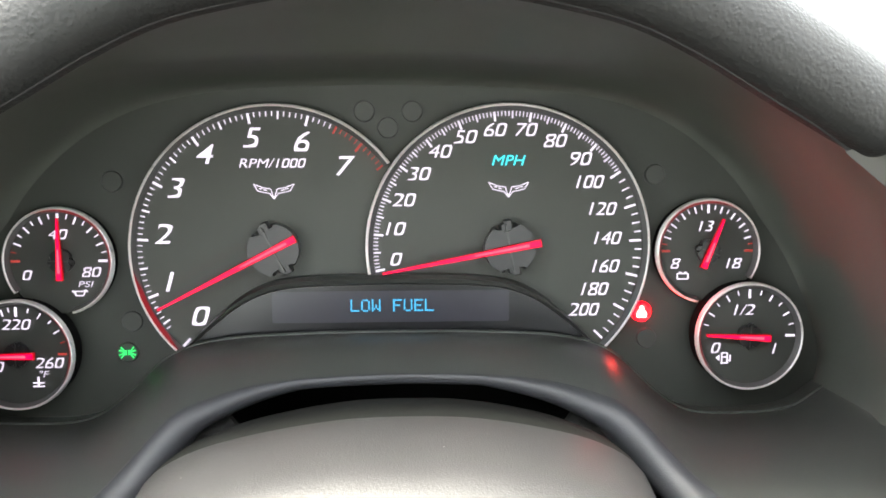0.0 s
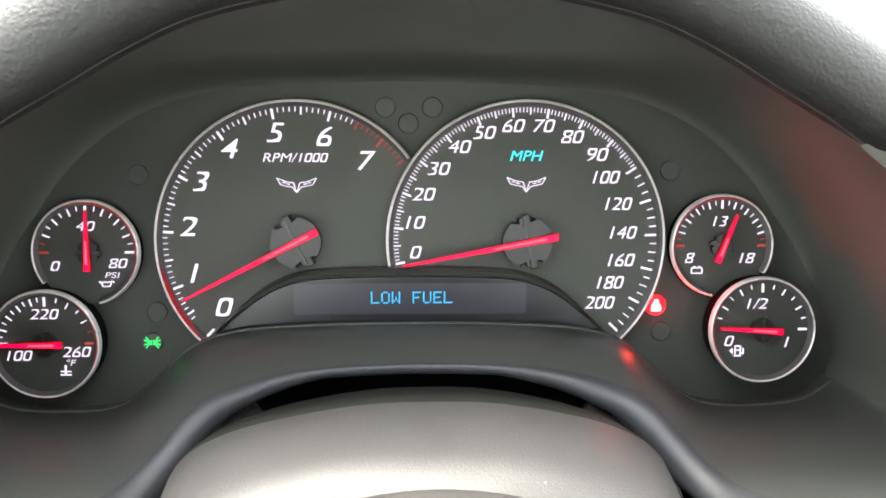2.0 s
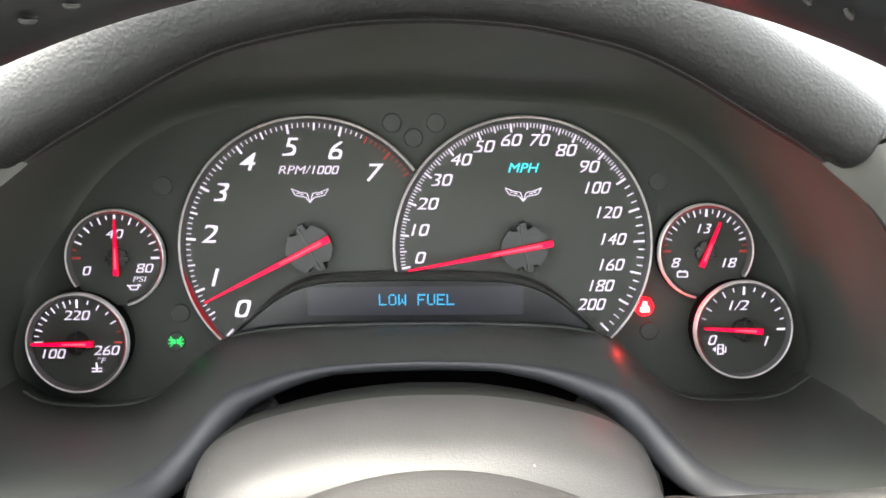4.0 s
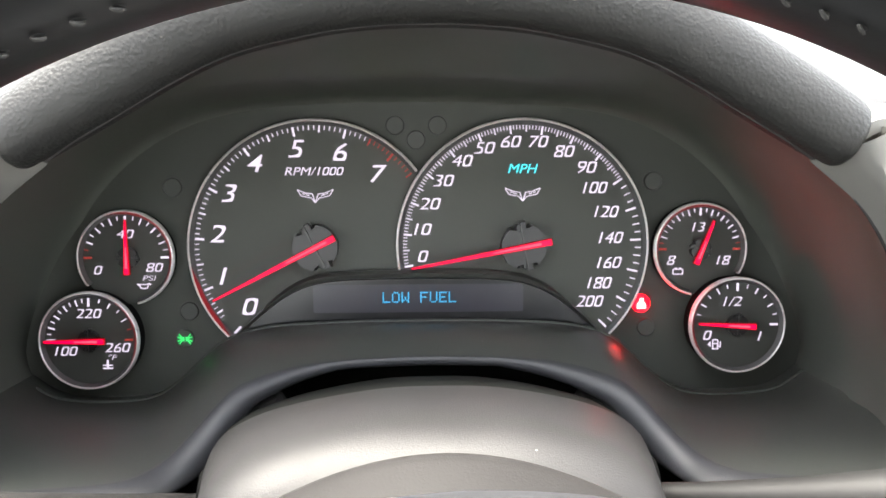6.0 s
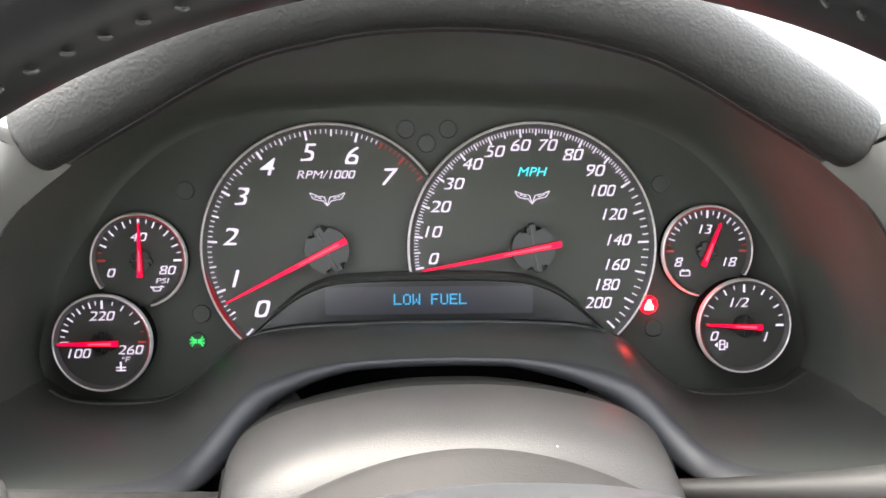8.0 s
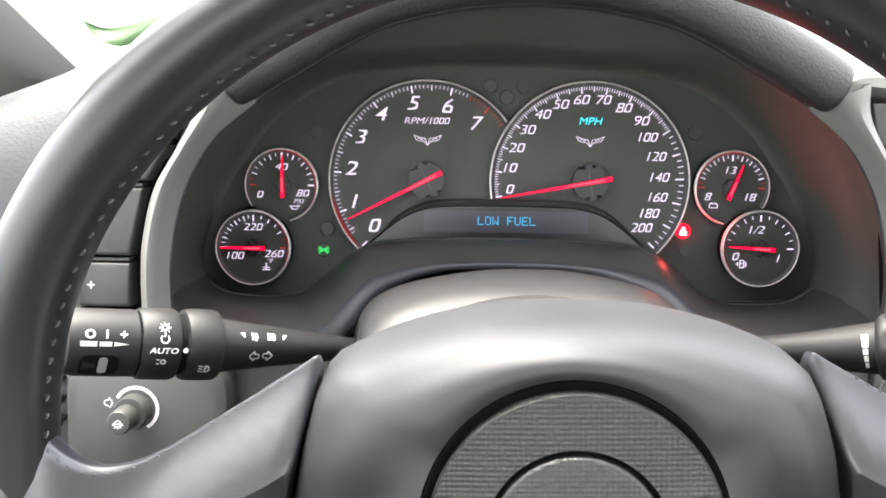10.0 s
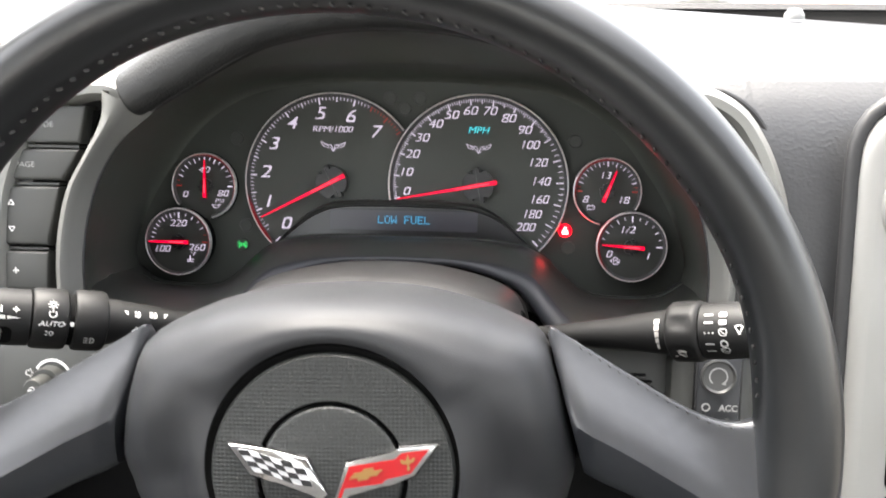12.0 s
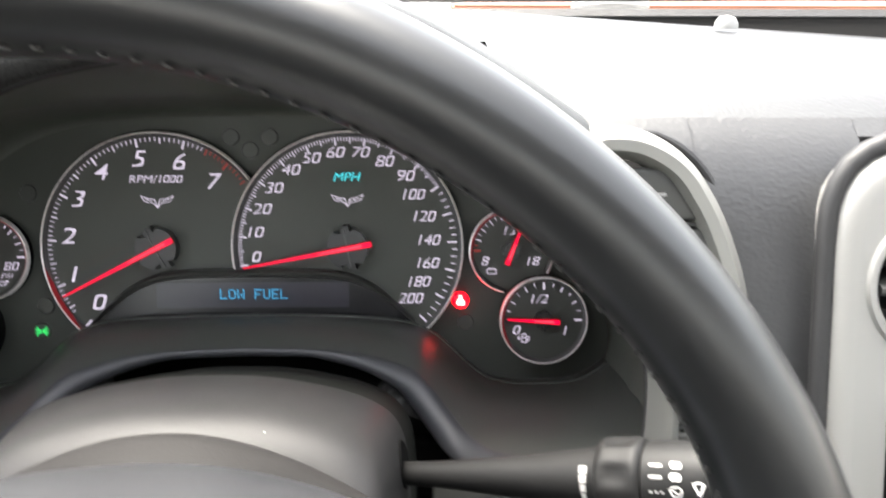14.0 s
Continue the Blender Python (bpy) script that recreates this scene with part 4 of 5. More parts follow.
def cover_x(y, z, side):
    """Where the cover's side wall stands at a given depth and height."""
    i = next(i for i in range(len(rows) - 1) if rows[i][0].y >= y >= rows[i + 1][0].y)
    xs = []
    for row in rows[i:i + 2]:
        wall = row[39:] if side > 0 else row[39::-1]
        xs.append(float(np.interp(-z, [-p.z for p in wall], [p.x for p in wall])))
    f = (rows[i][0].y - y) / (rows[i][0].y - rows[i + 1][0].y)
    return xs[0] + (xs[1] - xs[0]) * f


# the holes are not cut: near-black patches on the wall carry their shade
for side, hz in ((1, -0.1050), (-1, -0.1070)):
    ring_rows = []
    for k, d in ((1.0, -0.0002), (1.0, 0.0004), (0.95, 0.0010), (0.88, 0.0006), (0.45, 0.0004), (0.02, 0.0004)):
        ring_rows.append([Vector((cover_x(-0.138 + 0.0080 * k * math.cos(q), hz + 0.0108 * k * math.sin(q), side) + side * d, -0.138 + 0.0080 * k * math.cos(q), hz + 0.0108 * k * math.sin(q))) for q in np.linspace(0, math.tau, 32, endpoint=False)])
    part("stalk_hole_patch", loft(ring_rows, wrap_u=True), GAP, col, "near-black oval patch in place of the hole where a stalk leaves the column")
rows = []
for y, dz in ((-0.185, -0.012), (-0.195, -0.0022), (-0.1975, -0.0004), (-0.2005, 0.0), (-0.204, -0.0010), (-0.210, -0.0040), (-0.220, -0.0100), (-0.235, -0.020), (-0.250, -0.030)):
    rows.append([Vector((0.006 + x, y, -0.0704 + dz - 5.2 * x * x + 90.0 * x**4)) for x in np.linspace(-0.08, 0.08, 41)])
part("front_collar", loft(rows), COLLAR, col, "matt grey collar behind the wheel hub")

# ---- steering wheel ----
WX, WY, WZ = 0.0043, -0.299, -0.121
wheel = thing("steering_wheel", (WX, WY, WZ), "black leather steering wheel with two wide spokes and a flag badge", "steering wheel")
wheel.matrix_world = wheel.matrix_world @ Matrix.Rotation(radians(-1.6), 4, "Y")  # turned a touch to the left
RR, RB, RZ = 0.192, 0.0215, 0.966  # the upper half is a little flattened


def rim_point(a, q, out=0.0):
    """A point of the rim's skin: a goes round the wheel, q round the grip; the rim is thickest at the top and at the thumb rests."""
    c, n = math.cos(q), math.sin(q)
    half = 0.0138 + 0.0012 * math.exp(-(((math.degrees(a) % 360 - 95) / 30) ** 2))
    if c < 0:
        half += 0.0040 * math.exp(-(((math.degrees(math.acos(abs(math.cos(a)))) - 2) / 15) ** 2))
    r = RR + (half + out) * math.copysign(abs(c) ** 0.9, c)
    x, z = r * math.cos(a), r * math.sin(a) * (RZ if math.sin(a) > 0 else 1.0)
    return Vector((WX + x, WY + (RB + out) * math.copysign(abs(n) ** 0.9, n) - 0.020 * z - 0.010 * x, WZ + z))


rows = [[rim_point(a, q) for q in np.linspace(0, math.tau, 28, endpoint=False)] for a in np.linspace(0, math.tau, 180, endpoint=False)]
rim = part("rim", loft(rows, wrap_u=True, wrap_v=True), RIM, wheel, "smooth black leather rim")
# thread along the inside of the rim
stitch = tube([(-0.0012, 0, 0), (-0.0006, -0.0003, 0), (0.0006, -0.0003, 0), (0.0012, 0, 0)], [0.0003, 0.00042, 0.00042, 0.0003], 6)
stitch_mesh = mesh_of(stitch, Vector((0, 0, 0)))
stitch_mesh.materials.append(STITCH)
pucker = tube([(-0.0024, 0.0010, 0), (-0.0013, 0.0004, 0), (0.0, 0.0001, 0), (0.0013, 0.0004, 0), (0.0024, 0.0010, 0)], [0.0002, 0.0006, 0.0008, 0.0006, 0.0002], 8)
pucker_mesh = mesh_of(pucker, Vector((0, 0, 0)))
pucker_mesh.materials.append(RIM)
for k in range(76):
    a = radians(7 + 166 * k / 75)
    q = radians(189 + 17 * math.sin(a) ** 2)
    p = rim_point(a, q)
    out = (rim_point(a, q, 0.001) - p).normalized()
    along = (rim_point(a + 0.01, q) - p).normalized()
    across = along.cross(out).normalized()
    xs = (along * math.cos(0.6) + across * math.sin(0.6)).normalized()
    m = Matrix.Translation(p) @ Matrix((xs, -out, xs.cross(-out))).transposed().to_4x4()
    again("stitch", stitch_mesh, m @ Matrix.Translation((0, -0.0006 * S, 0)), rim)
    again("pucker", pucker_mesh, m @ Matrix.Translation((0, 0.0003 * S, 0)), rim)

# airbag cover: a soft cushion between its outline and the badge disc
COVER_OUT = [(0.0, 0.0690), (0.03, 0.0675), (0.055, 0.0618), (0.073, 0.0550), (0.0855, 0.0478), (0.0915, 0.032), (0.0970, 0.010), (0.1005, -0.006), (0.098, -0.022), (0.0930, -0.035), (0.0900, -0.06), (0.075, -0.085), (0.04, -0.097), (0.0, -0.10)]
half = spline(COVER_OUT, 48)
loop = [(p.x, p.y) for p in half] + [(-p.x, p.y) for p in half[-2:0:-1]]
CX, CZ = 0.010, -0.131
rows = []
for f, y in ((0.55, -0.232), (0.26, -0.240), (0.09, -0.249), (0.0, -0.261), (0.02, -0.271), (0.06, -0.282), (0.14, -0.294), (0.26, -0.3035), (0.42, -0.3105), (0.60, -0.3145), (0.78, -0.3155), (0.92, -0.3150), (1.0, -0.3135)):
    row = []
    crisp = float(np.interp(f, [0.0, 0.02, 0.06, 0.14, 0.26, 0.42, 1.0], [-0.264, -0.286, -0.2935, -0.300, -0.3055, -0.311, -0.3135]))
    for x, z in loop:
        d = math.hypot(x, z)
        r = d + (0.0517 - d) * f
        w = min(1.0, max(0.0, (abs(x) - 0.070) / 0.022))
        depth = y + (crisp - y) * w * w * (3 - 2 * w) if y < -0.25 else y
        px, pz = x / d * r, z / d * r
        below = max(0.0, 0.036 - 0.35 * (abs(px) - 0.047) - pz)  # the sides fall away under a crease in line with the spokes
        edge = min(1.0, max(0.0, (abs(px) - 0.040) / 0.025)) * min(1.0, max(0.0, (r - 0.054) / 0.014))
        if y < -0.25:
            depth += 0.36 * min(below * below / (below + 0.010) * 1.25, 0.034) * edge
        row.append(Vector((CX + px, depth, CZ + pz)))
    rows.append(row)
cover = part("airbag_cover", loft(rows, wrap_u=True), COVER, wheel, "smooth dark grey airbag cover")
DX, DZ = 0.0107, -0.1324
part("badge_groove", turned([(0.0535, -0.3115), (0.0520, -0.3132), (0.0510, -0.3120), (0.0480, -0.3105)], (DX, 0, DZ), n=72), GAP, wheel)
part("badge_disc", turned([(0.0492, -0.308), (0.0492, -0.3140), (0.0484, -0.3155), (0.0307, -0.3165)], (DX, 0, DZ), n=96), WEAVE, wheel, "finely gridded dark grey disc")
part("inner_groove", turned([(0.0310, -0.3130), (0.0280, -0.3130)], (DX, 0, DZ), n=72), GAP, wheel)
part("inner_disc", turned([(0.0287, -0.312), (0.0286, -0.3155), (0.0280, -0.3164), (0.0270, -0.3168), (0.0, -0.3170)], (DX, 0, DZ), n=72), WEAVE, wheel)

# flag badge, in units of the badge's half width
K = 0.0424
BXm, BZm = 0.0120, -0.1290


def flag(points, y0, y1, bevel=0.0):
    return prism([(BXm + x * K, BZm + z * K) for x, z in points], y0, y1, bevel)


badge = part("badge", flag([(-1.0, 0.262), (-0.62, 0.20), (-0.233, 0.115), (-0.05, -0.223), (-0.117, -0.317), (-0.20, -0.207), (-0.533, -0.135), (-0.58, -0.085), (-0.773, -0.063)], -0.3196, -0.316, 0.0009), BADGEMETAL, wheel, "chrome-edged badge of two crossed flags")
part("badge_half", flag([(0.127, 0.095), (0.583, 0.177), (0.617, 0.245), (1.0, 0.280), (0.767, -0.045), (0.517, -0.110), (0.483, -0.150), (0.14, -0.210), (0.0, -0.507), (-0.067, -0.490)], -0.3196, -0.316, 0.0009), BADGEMETAL, badge)
TOPL, TOPR, LOWL, LOWR = Vector((-0.890, 0.200)), Vector((-0.285, 0.070)), Vector((-0.735, -0.018)), Vector((-0.185, -0.155))


def on_flag(u, v):
    p = TOPL.lerp(TOPR, u).lerp(LOWL.lerp(LOWR, u), v)
    return (p.x, p.y + 0.012 * math.sin(u * 7))


part("flag_field", flag([on_flag(u, 0) for u in np.linspace(0, 1, 9)] + [on_flag(u, 1) for u in np.linspace(1, 0, 9)], -0.3199, -0.3192), FLAG_WHITE, badge, smooth=False)
for i in range(6):
    for j in range(4):
        if (i + j) % 2 == 0:
            part("check", flag([on_flag(i / 6, j / 4), on_flag((i + 1) / 6, j / 4), on_flag((i + 1) / 6, (j + 1) / 4), on_flag(i / 6, (j + 1) / 4)], -0.3202, -0.3195), FLAG_BLACK, badge, smooth=False)
part("flag_field", flag([(0.158, 0.050), (0.572, 0.124), (0.638, 0.182), (0.900, 0.226), (0.728, -0.004), (0.500, -0.064), (0.462, -0.104), (0.112, -0.160), (0.000, -0.462), (-0.030, -0.452)], -0.3199, -0.3192), FLAG_RED, badge, smooth=False)
part("flag_mark", flag([(0.155, -0.068), (0.205, -0.008), (0.275, 0.004), (0.290, 0.032), (0.385, 0.048), (0.385, 0.020), (0.470, 0.034), (0.415, -0.026), (0.350, -0.036), (0.330, -0.066), (0.235, -0.082), (0.240, -0.054)], -0.3202, -0.3195), GOLD, badge, smooth=False)
part("flag_mark", flag([(0.640, 0.092), (0.632, 0.122), (0.652, 0.132), (0.672, 0.112), (0.684, 0.124), (0.706, 0.178), (0.716, 0.130), (0.730, 0.122), (0.756, 0.152), (0.772, 0.142), (0.752, 0.108), (0.718, 0.092), (0.716, 0.066), (0.724, 0.040), (0.706, 0.022), (0.692, 0.034), (0.698, 0.062), (0.696, 0.088), (0.668, 0.084)], -0.3202, -0.3195), GOLD, badge, smooth=False)

# spokes
for side in (-1, 1):
    TOP = [(0.0955, -0.0825), (0.0970, -0.0790), (0.103, -0.0825), (0.126, -0.0960), (0.148, -0.1085), (0.163, -0.1145), (0.176, -0.1140), (0.187, -0.1040), (0.196, -0.0860)]
    BOT = [(0.1105, -0.1400), (0.1112, -0.1420), (0.118, -0.1455), (0.132, -0.1510), (0.150, -0.1600), (0.166, -0.1690), (0.181, -0.1850), (0.190, -0.2050), (0.197, -0.2300)]
    a, b = spline(TOP, 72), spline(BOT, 72)
    rows = []
    for i, (p, s) in enumerate(zip(a, b)):
        u = i / 71
        mid = (p + s) / 2
        hv = (p - s) / 2
        yc = -0.2785 - 0.023 * u
        th = 0.020 * (0.86 + 0.14 * min(1, u * 12))
        ease = 1 - 0.75 * max(0.0, (u - 0.45) / 0.55) ** 2  # the section fills out towards the rim
        row = []
        for q in np.linspace(0, math.tau, 56, endpoint=False):
            c, sn = math.cos(q), math.sin(q)
            e = 0.80
            hc = math.copysign(abs(c) ** e, c)
            row.append(Vector((0.010 + side * (mid.x + hv.x * hc - 0.008), yc - th * math.copysign(abs(sn) ** e, sn) * (1 - ease * (0.80 * max(0.0, hc + 0.15) + 0.62 * max(0.0, -hc - 0.15)) if sn > 0 else 1.0), mid.y + hv.y * hc)))
        rows.append(row)
    sp = part("spoke", loft(rows, wrap_u=True, cap=True), SPOKE, wheel, "black leather-wrapped spoke")
    edge = spline(TOP, 30)
    for i in range(4, 26):
        p = edge[i]
        t = (edge[i + 1] - edge[i - 1]).normalized()
        u = i / 29
        pos = (0.010 + side * (p.x - 0.008), -0.2785 - 0.023 * u - 0.0060, p.y - 0.0002)
        m = Matrix.Translation(pos) @ Matrix.Rotation(-math.atan2(t.y, side * t.x), 4, "Y") @ Matrix.Rotation(radians(24), 4, "Y") @ Matrix.Diagonal((0.6, 0.8, 0.8, 1))
        again("stitch", stitch_mesh, m, sp)
    # black filler added behind the seam to give its shade
    part("spoke_gap_shade", prism([(0.010 + side * x, z) for x, z in ((0.070, -0.090), (0.102, -0.090), (0.115, -0.140), (0.080, -0.140))], -0.266, -0.252), GAP, wheel)


# ---- stalks ----
def on_stalk(bm, a, b, s, angle, r):
    """Wraps a flat drawing round a stalk: s along it from a, angle down from its front."""
    a, b = Vector(a), Vector(b)
    t = (b - a).normalized()
    flip = -1 if t.x < 0 else 1
    up = (Vector((0, 0, 1)) - t * t.z).normalized()
    front = -(t.cross(up)) * flip
    if front.y > 0:
        front = -front
    for v in bm.verts:
        q = radians(angle) + v.co.z / r
        v.co = a + t * (s + flip * v.co.x) + (front * math.cos(q) + up * math.sin(q)) * (r + 0.0003)
    return bm


LA, LB = (-0.0875, -0.1401, -0.1103), (-0.2040, -0.2190, -0.0915)
stalk = thing("turn_signal_stalk", LA, "black plastic light stalk with white printed symbols", "control stalk", "column stalks")
part("shaft", spun_x([(-0.010, 0.0052), (0.0, 0.0056), (0.004, 0.0062), (0.03, 0.0085), (0.055, 0.0112), (0.068, 0.0128), (0.072, 0.0130)], LA, LB), STALK, stalk)
part("collar", spun_x([(0.0715, 0.0128), (0.0725, 0.0160), (0.0745, 0.0168), (0.0865, 0.0168), (0.0885, 0.0160), (0.0895, 0.0128)], LA, LB, 40), STALK, stalk, "raised black collar")
part("groove", spun_x([(0.089, 0.0140), (0.0925, 0.0140)], LA, LB), GAP, stalk)
part("light_ring", spun_x([(0.0915, 0.0135), (0.0925, 0.0160), (0.0940, 0.0166), (0.1080, 0.0164), (0.1095, 0.0155), (0.1100, 0.0140)], LA, LB, 40), STALK, stalk, "ribbed black light switch ring")
part("end_knob", spun_x([(0.1100, 0.0140), (0.1108, 0.0152), (0.120, 0.0152), (0.136, 0.0150), (0.1400, 0.0140), (0.1415, 0.0118)], LA, LB, 40), STALK, stalk, "black end switch")
part("thumb_tab", on_stalk(prism(rounded(-0.0019, 0.0019, -0.0042, 0.0042, 0.0015), 0, 0.001), LA, LB, 0.126, -26, 0.0168), SILVER, stalk)
# the recess is a flat near-black patch, its shade put into the colour
part("thumb_shade_patch", on_stalk(prism(rounded(-0.0085, 0.0080, -0.0062, 0.0052, 0.0035, 6), -0.0001, 0.0001), LA, LB, 0.127, -30, 0.0154), GAP, stalk)
for s, ang, r, bm in (
    (0.1180, 24, 0.0152, lettering("+", 0.0030, 1.0, 0.0, 0.02)), (0.1250, 24, 0.0152, lettering("I", 0.0036, 1.0, 0.0, 0.02)), (0.1320, 24, 0.0152, lettering("O", 0.0040, 1.0, 0.0, 0.02)),
    (0.1005, 0, 0.0166, lettering("AUTO", 0.0026, 1.3, 0.2, 0.02)),
):
    part("mark", on_stalk(bm, LA, LB, s, ang, r), PRINT, stalk, smooth=False)
for s, ang, r, pts in (
    (0.1325, 8, 0.0153, [(-0.0034, -0.0011), (0.0034, -0.0011), (0.0034, 0.0011), (-0.0034, 0.0011)]),
    (0.1255, 8, 0.0153, [(-0.0026, -0.0010), (0.0026, -0.0010), (0.0026, 0.0010), (-0.0026, 0.0010)]),
    (0.1190, 8, 0.0153, [(-0.0030, -0.0009), (0.0034, 0.0), (-0.0030, 0.0009)]),
    (0.0905, 0, 0.0150, [(0.0012 * math.cos(q), 0.0012 * math.sin(q)) for q in np.linspace(0, math.tau, 10, endpoint=False)]),
):
    part("mark", on_stalk(prism(pts, -0.0001, 0.0001), LA, LB, s, ang, r), PRINT, stalk, smooth=False)


def ring_mark(r, w, a0=0, a1=360, n=20):
    """A flat arc about the origin."""
    q0, q1 = radians(a0), radians(a1)
    qs = np.linspace(q0, q1, n)
    bms = [bar(r * math.cos(u), r * math.sin(u), r * math.cos(v), r * math.sin(v), w, -0.0001, 0.0001) for u, v in zip(qs[:-1], qs[1:])]
    return joined(*bms)


def rays_mark(r0, r1, w, count, a0=0, a1=360):
    qs = np.radians(np.linspace(a0, a1, count, endpoint=abs(a1 - a0) < 359))
    return joined(*[bar(r0 * math.cos(q), r0 * math.sin(q), r1 * math.cos(q), r1 * math.sin(q), w, -0.0001, 0.0001) for q in qs])


part("mark", on_stalk(joined(ring_mark(0.0012, 0.0005), rays_mark(0.0017, 0.0026, 0.0005, 8)), LA, LB, 0.1005, 36, 0.0166), PRINT, stalk, smooth=False)
part("mark", on_stalk(joined(ring_mark(0.0018, 0.0006, 130, 410), bar(0, 0.0008, 0, 0.0028, 0.0006, -0.0001, 0.0001)), LA, LB, 0.1005, 18, 0.0166), PRINT, stalk, smooth=False)
part("mark", on_stalk(joined(ring_mark(0.0010, 0.0005), bar(-0.003, 0.001, -0.0016, 0.001, 0.0005, -0.0001, 0.0001), bar(-0.003, -0.001, -0.0016, -0.001, 0.0005, -0.0001, 0.0001)), LA, LB, 0.1005, -18, 0.0166), PRINT, stalk, smooth=False)
part("mark", on_stalk(joined(ring_mark(0.0018, 0.0006, -90, 90), bar(0, -0.0018, 0, 0.0018, 0.0006, -0.0001, 0.0001), *[bar(-0.0034, dz, -0.0010, dz - 0.0006, 0.0005, -0.0001, 0.0001) for dz in (-0.0012, 0.0003, 0.0018)]), LA, LB, 0.0805, -30, 0.0168), PRINT, stalk, smooth=False)
for s, flip, r in ((0.0498, -1, 0.0107), (0.0556, 1, 0.0116)):
    arrow = [(flip * x, z) for x, z in ((-0.0030, 0.0), (-0.0006, 0.0024), (-0.0006, 0.0011), (0.0016, 0.0011), (0.0016, -0.0011), (-0.0006, -0.0011), (-0.0006, -0.0024))]
    path = arrow + [arrow[0]]
    part("mark", on_stalk(joined(*[bar(*path[i], *path[i + 1], 0.0005, -0.0001, 0.0001) for i in range(len(arrow))]), LA, LB, s, -14, r), PRINT, stalk, smooth=False)
for s in (0.047, 0.056):
    part("mark", on_stalk(joined(prism([(0.0014 * math.cos(q), 0.0020 * math.sin(q)) for q in np.linspace(-math.pi / 2, math.pi / 2, 8)], -0.0001, 0.0001), *[bar(-0.0028, dz, -0.0006, dz, 0.0006, -0.0001, 0.0001) for dz in (-0.0014, -0.0004, 0.0006, 0.0016)]), LA, LB, s, 34, 0.0112), PRINT, stalk, smooth=False)
for s, flip in ((0.0405, 1), (0.0625, -1)):
    part("mark", on_stalk(prism([(-0.0010 * flip, -0.0014), (0.0012 * flip, 0.0014), (-0.0010 * flip, 0.0014)], -0.0001, 0.0001), LA, LB, s, 34, 0.0106 if s < 0.05 else 0.0122), PRINT, stalk, smooth=False)

RA0, RB0 = (0.0949, -0.1413, -0.1082), (0.2095, -0.2090, -0.0872)
stalk = thing("wiper_stalk", RA0, "black plastic wiper stalk with white printed symbols", "control stalk", "column stalks")
part("shaft", spun_x([(-0.014, 0.0048), (0.0, 0.0052), (0.012, 0.0056), (0.05, 0.0084), (0.080, 0.0118), (0.0845, 0.0126)], RA0, RB0), STALK, stalk)
ax = (Vector(RB0) - Vector(RA0)).normalized()
up = (Vector((0, 0, 1)) - ax * ax.z).normalized()
side_on = ax.cross(up)
rows = []
for d, r, scoop in ((0.0840, 0.0126, 0), (0.0850, 0.0146, 0), (0.0866, 0.0157, 0), (0.0882, 0.0159, 0.4), (0.0900, 0.0159, 0.9), (0.0930, 0.0159, 1.0), (0.0960, 0.0159, 0.9), (0.0978, 0.0160, 0.4), (0.0996, 0.0159, 0), (0.1012, 0.0152, 0), (0.1020, 0.0138, 0)):
    row = []
    for q in np.linspace(0, math.tau, 72, endpoint=False):
        dent = 0.0015 * scoop * max(0.0, math.cos(6 * q - 0.6)) ** 0.6
        row.append(Vector(RA0) + ax * d + (up * math.cos(q) + side_on * math.sin(q)) * (r - dent))
    rows.append(row)
part("wash_ring", loft(rows, wrap_u=True), STALK, stalk, "black wash collar with finger scoops")
part("end_knob", spun_x([(0.1020, 0.0134), (0.1028, 0.0146), (0.110, 0.0148), (0.125, 0.0142), (0.130, 0.0130), (0.132, 0.0100)], RA0, RB0, 40), STALK, stalk, "black wiper switch ring")
for k in range(5):
    w = 0.0015 - 0.0002 * k
    part("mark", on_stalk(prism([(-w, -0.0014), (w, -0.0014), (w + 0.0001, 0.0014), (-w, 0.0014)], -0.0001, 0.0001), RA0, RB0, 0.0800, 34 - 15.5 * k, 0.0123), PRINT, stalk, smooth=False)
part("mark", on_stalk(joined(ring_mark(0.0022, 0.0006, 20, 160), bar(-0.002, 0.0008, 0.0016, -0.0018, 0.0006, -0.0001, 0.0001), ring_mark(0.0032, 0.0006, 40, 140), bar(-0.0042, -0.0006, -0.0030, -0.0012, 0.0008, -0.0001, 0.0001)), RA0, RB0, 0.0930, -42, 0.0153), PRINT, stalk, smooth=False)
pane_mark = [(-0.0022, 0.0008), (-0.0011, 0.0018), (0.0011, 0.0018), (0.0022, 0.0008), (0.0012, -0.0014), (-0.0012, -0.0014)]
for k, ang in enumerate((40, 24, 4, -18, -34)):
    lines = [(-0.0030, -0.0020), (-0.0010, 0.0), (0.0010, 0.0020)] if k == 2 else [(-0.0030, 0.0016)]
    part("mark", on_stalk(joined(*[bar(u, 0, v, 0, 0.0011 if k < 2 else 0.0007, -0.0001, 0.0001) for u, v in lines]), RA0, RB0, 0.1090, ang, 0.0148), PRINT, stalk, smooth=False)
    if k < 2:
        sym = prism(rounded(-0.0020, 0.0020, -0.0013, 0.0013, 0.0010), -0.0001, 0.0001)
    elif k == 3:
        sym = ring_mark(0.0017, 0.0007)
    else:
        sym = joined(*[bar(*pane_mark[i], *pane_mark[(i + 1) % 6], 0.0005, -0.0001, 0.0001) for i in range(6)], bar(-0.0012, 0.0008, 0.0008, -0.0006, 0.0005, -0.0001, 0.0001))
    part("mark", on_stalk(sym, RA0, RB0, 0.1155, ang, 0.0148), PRINT, stalk, smooth=False)
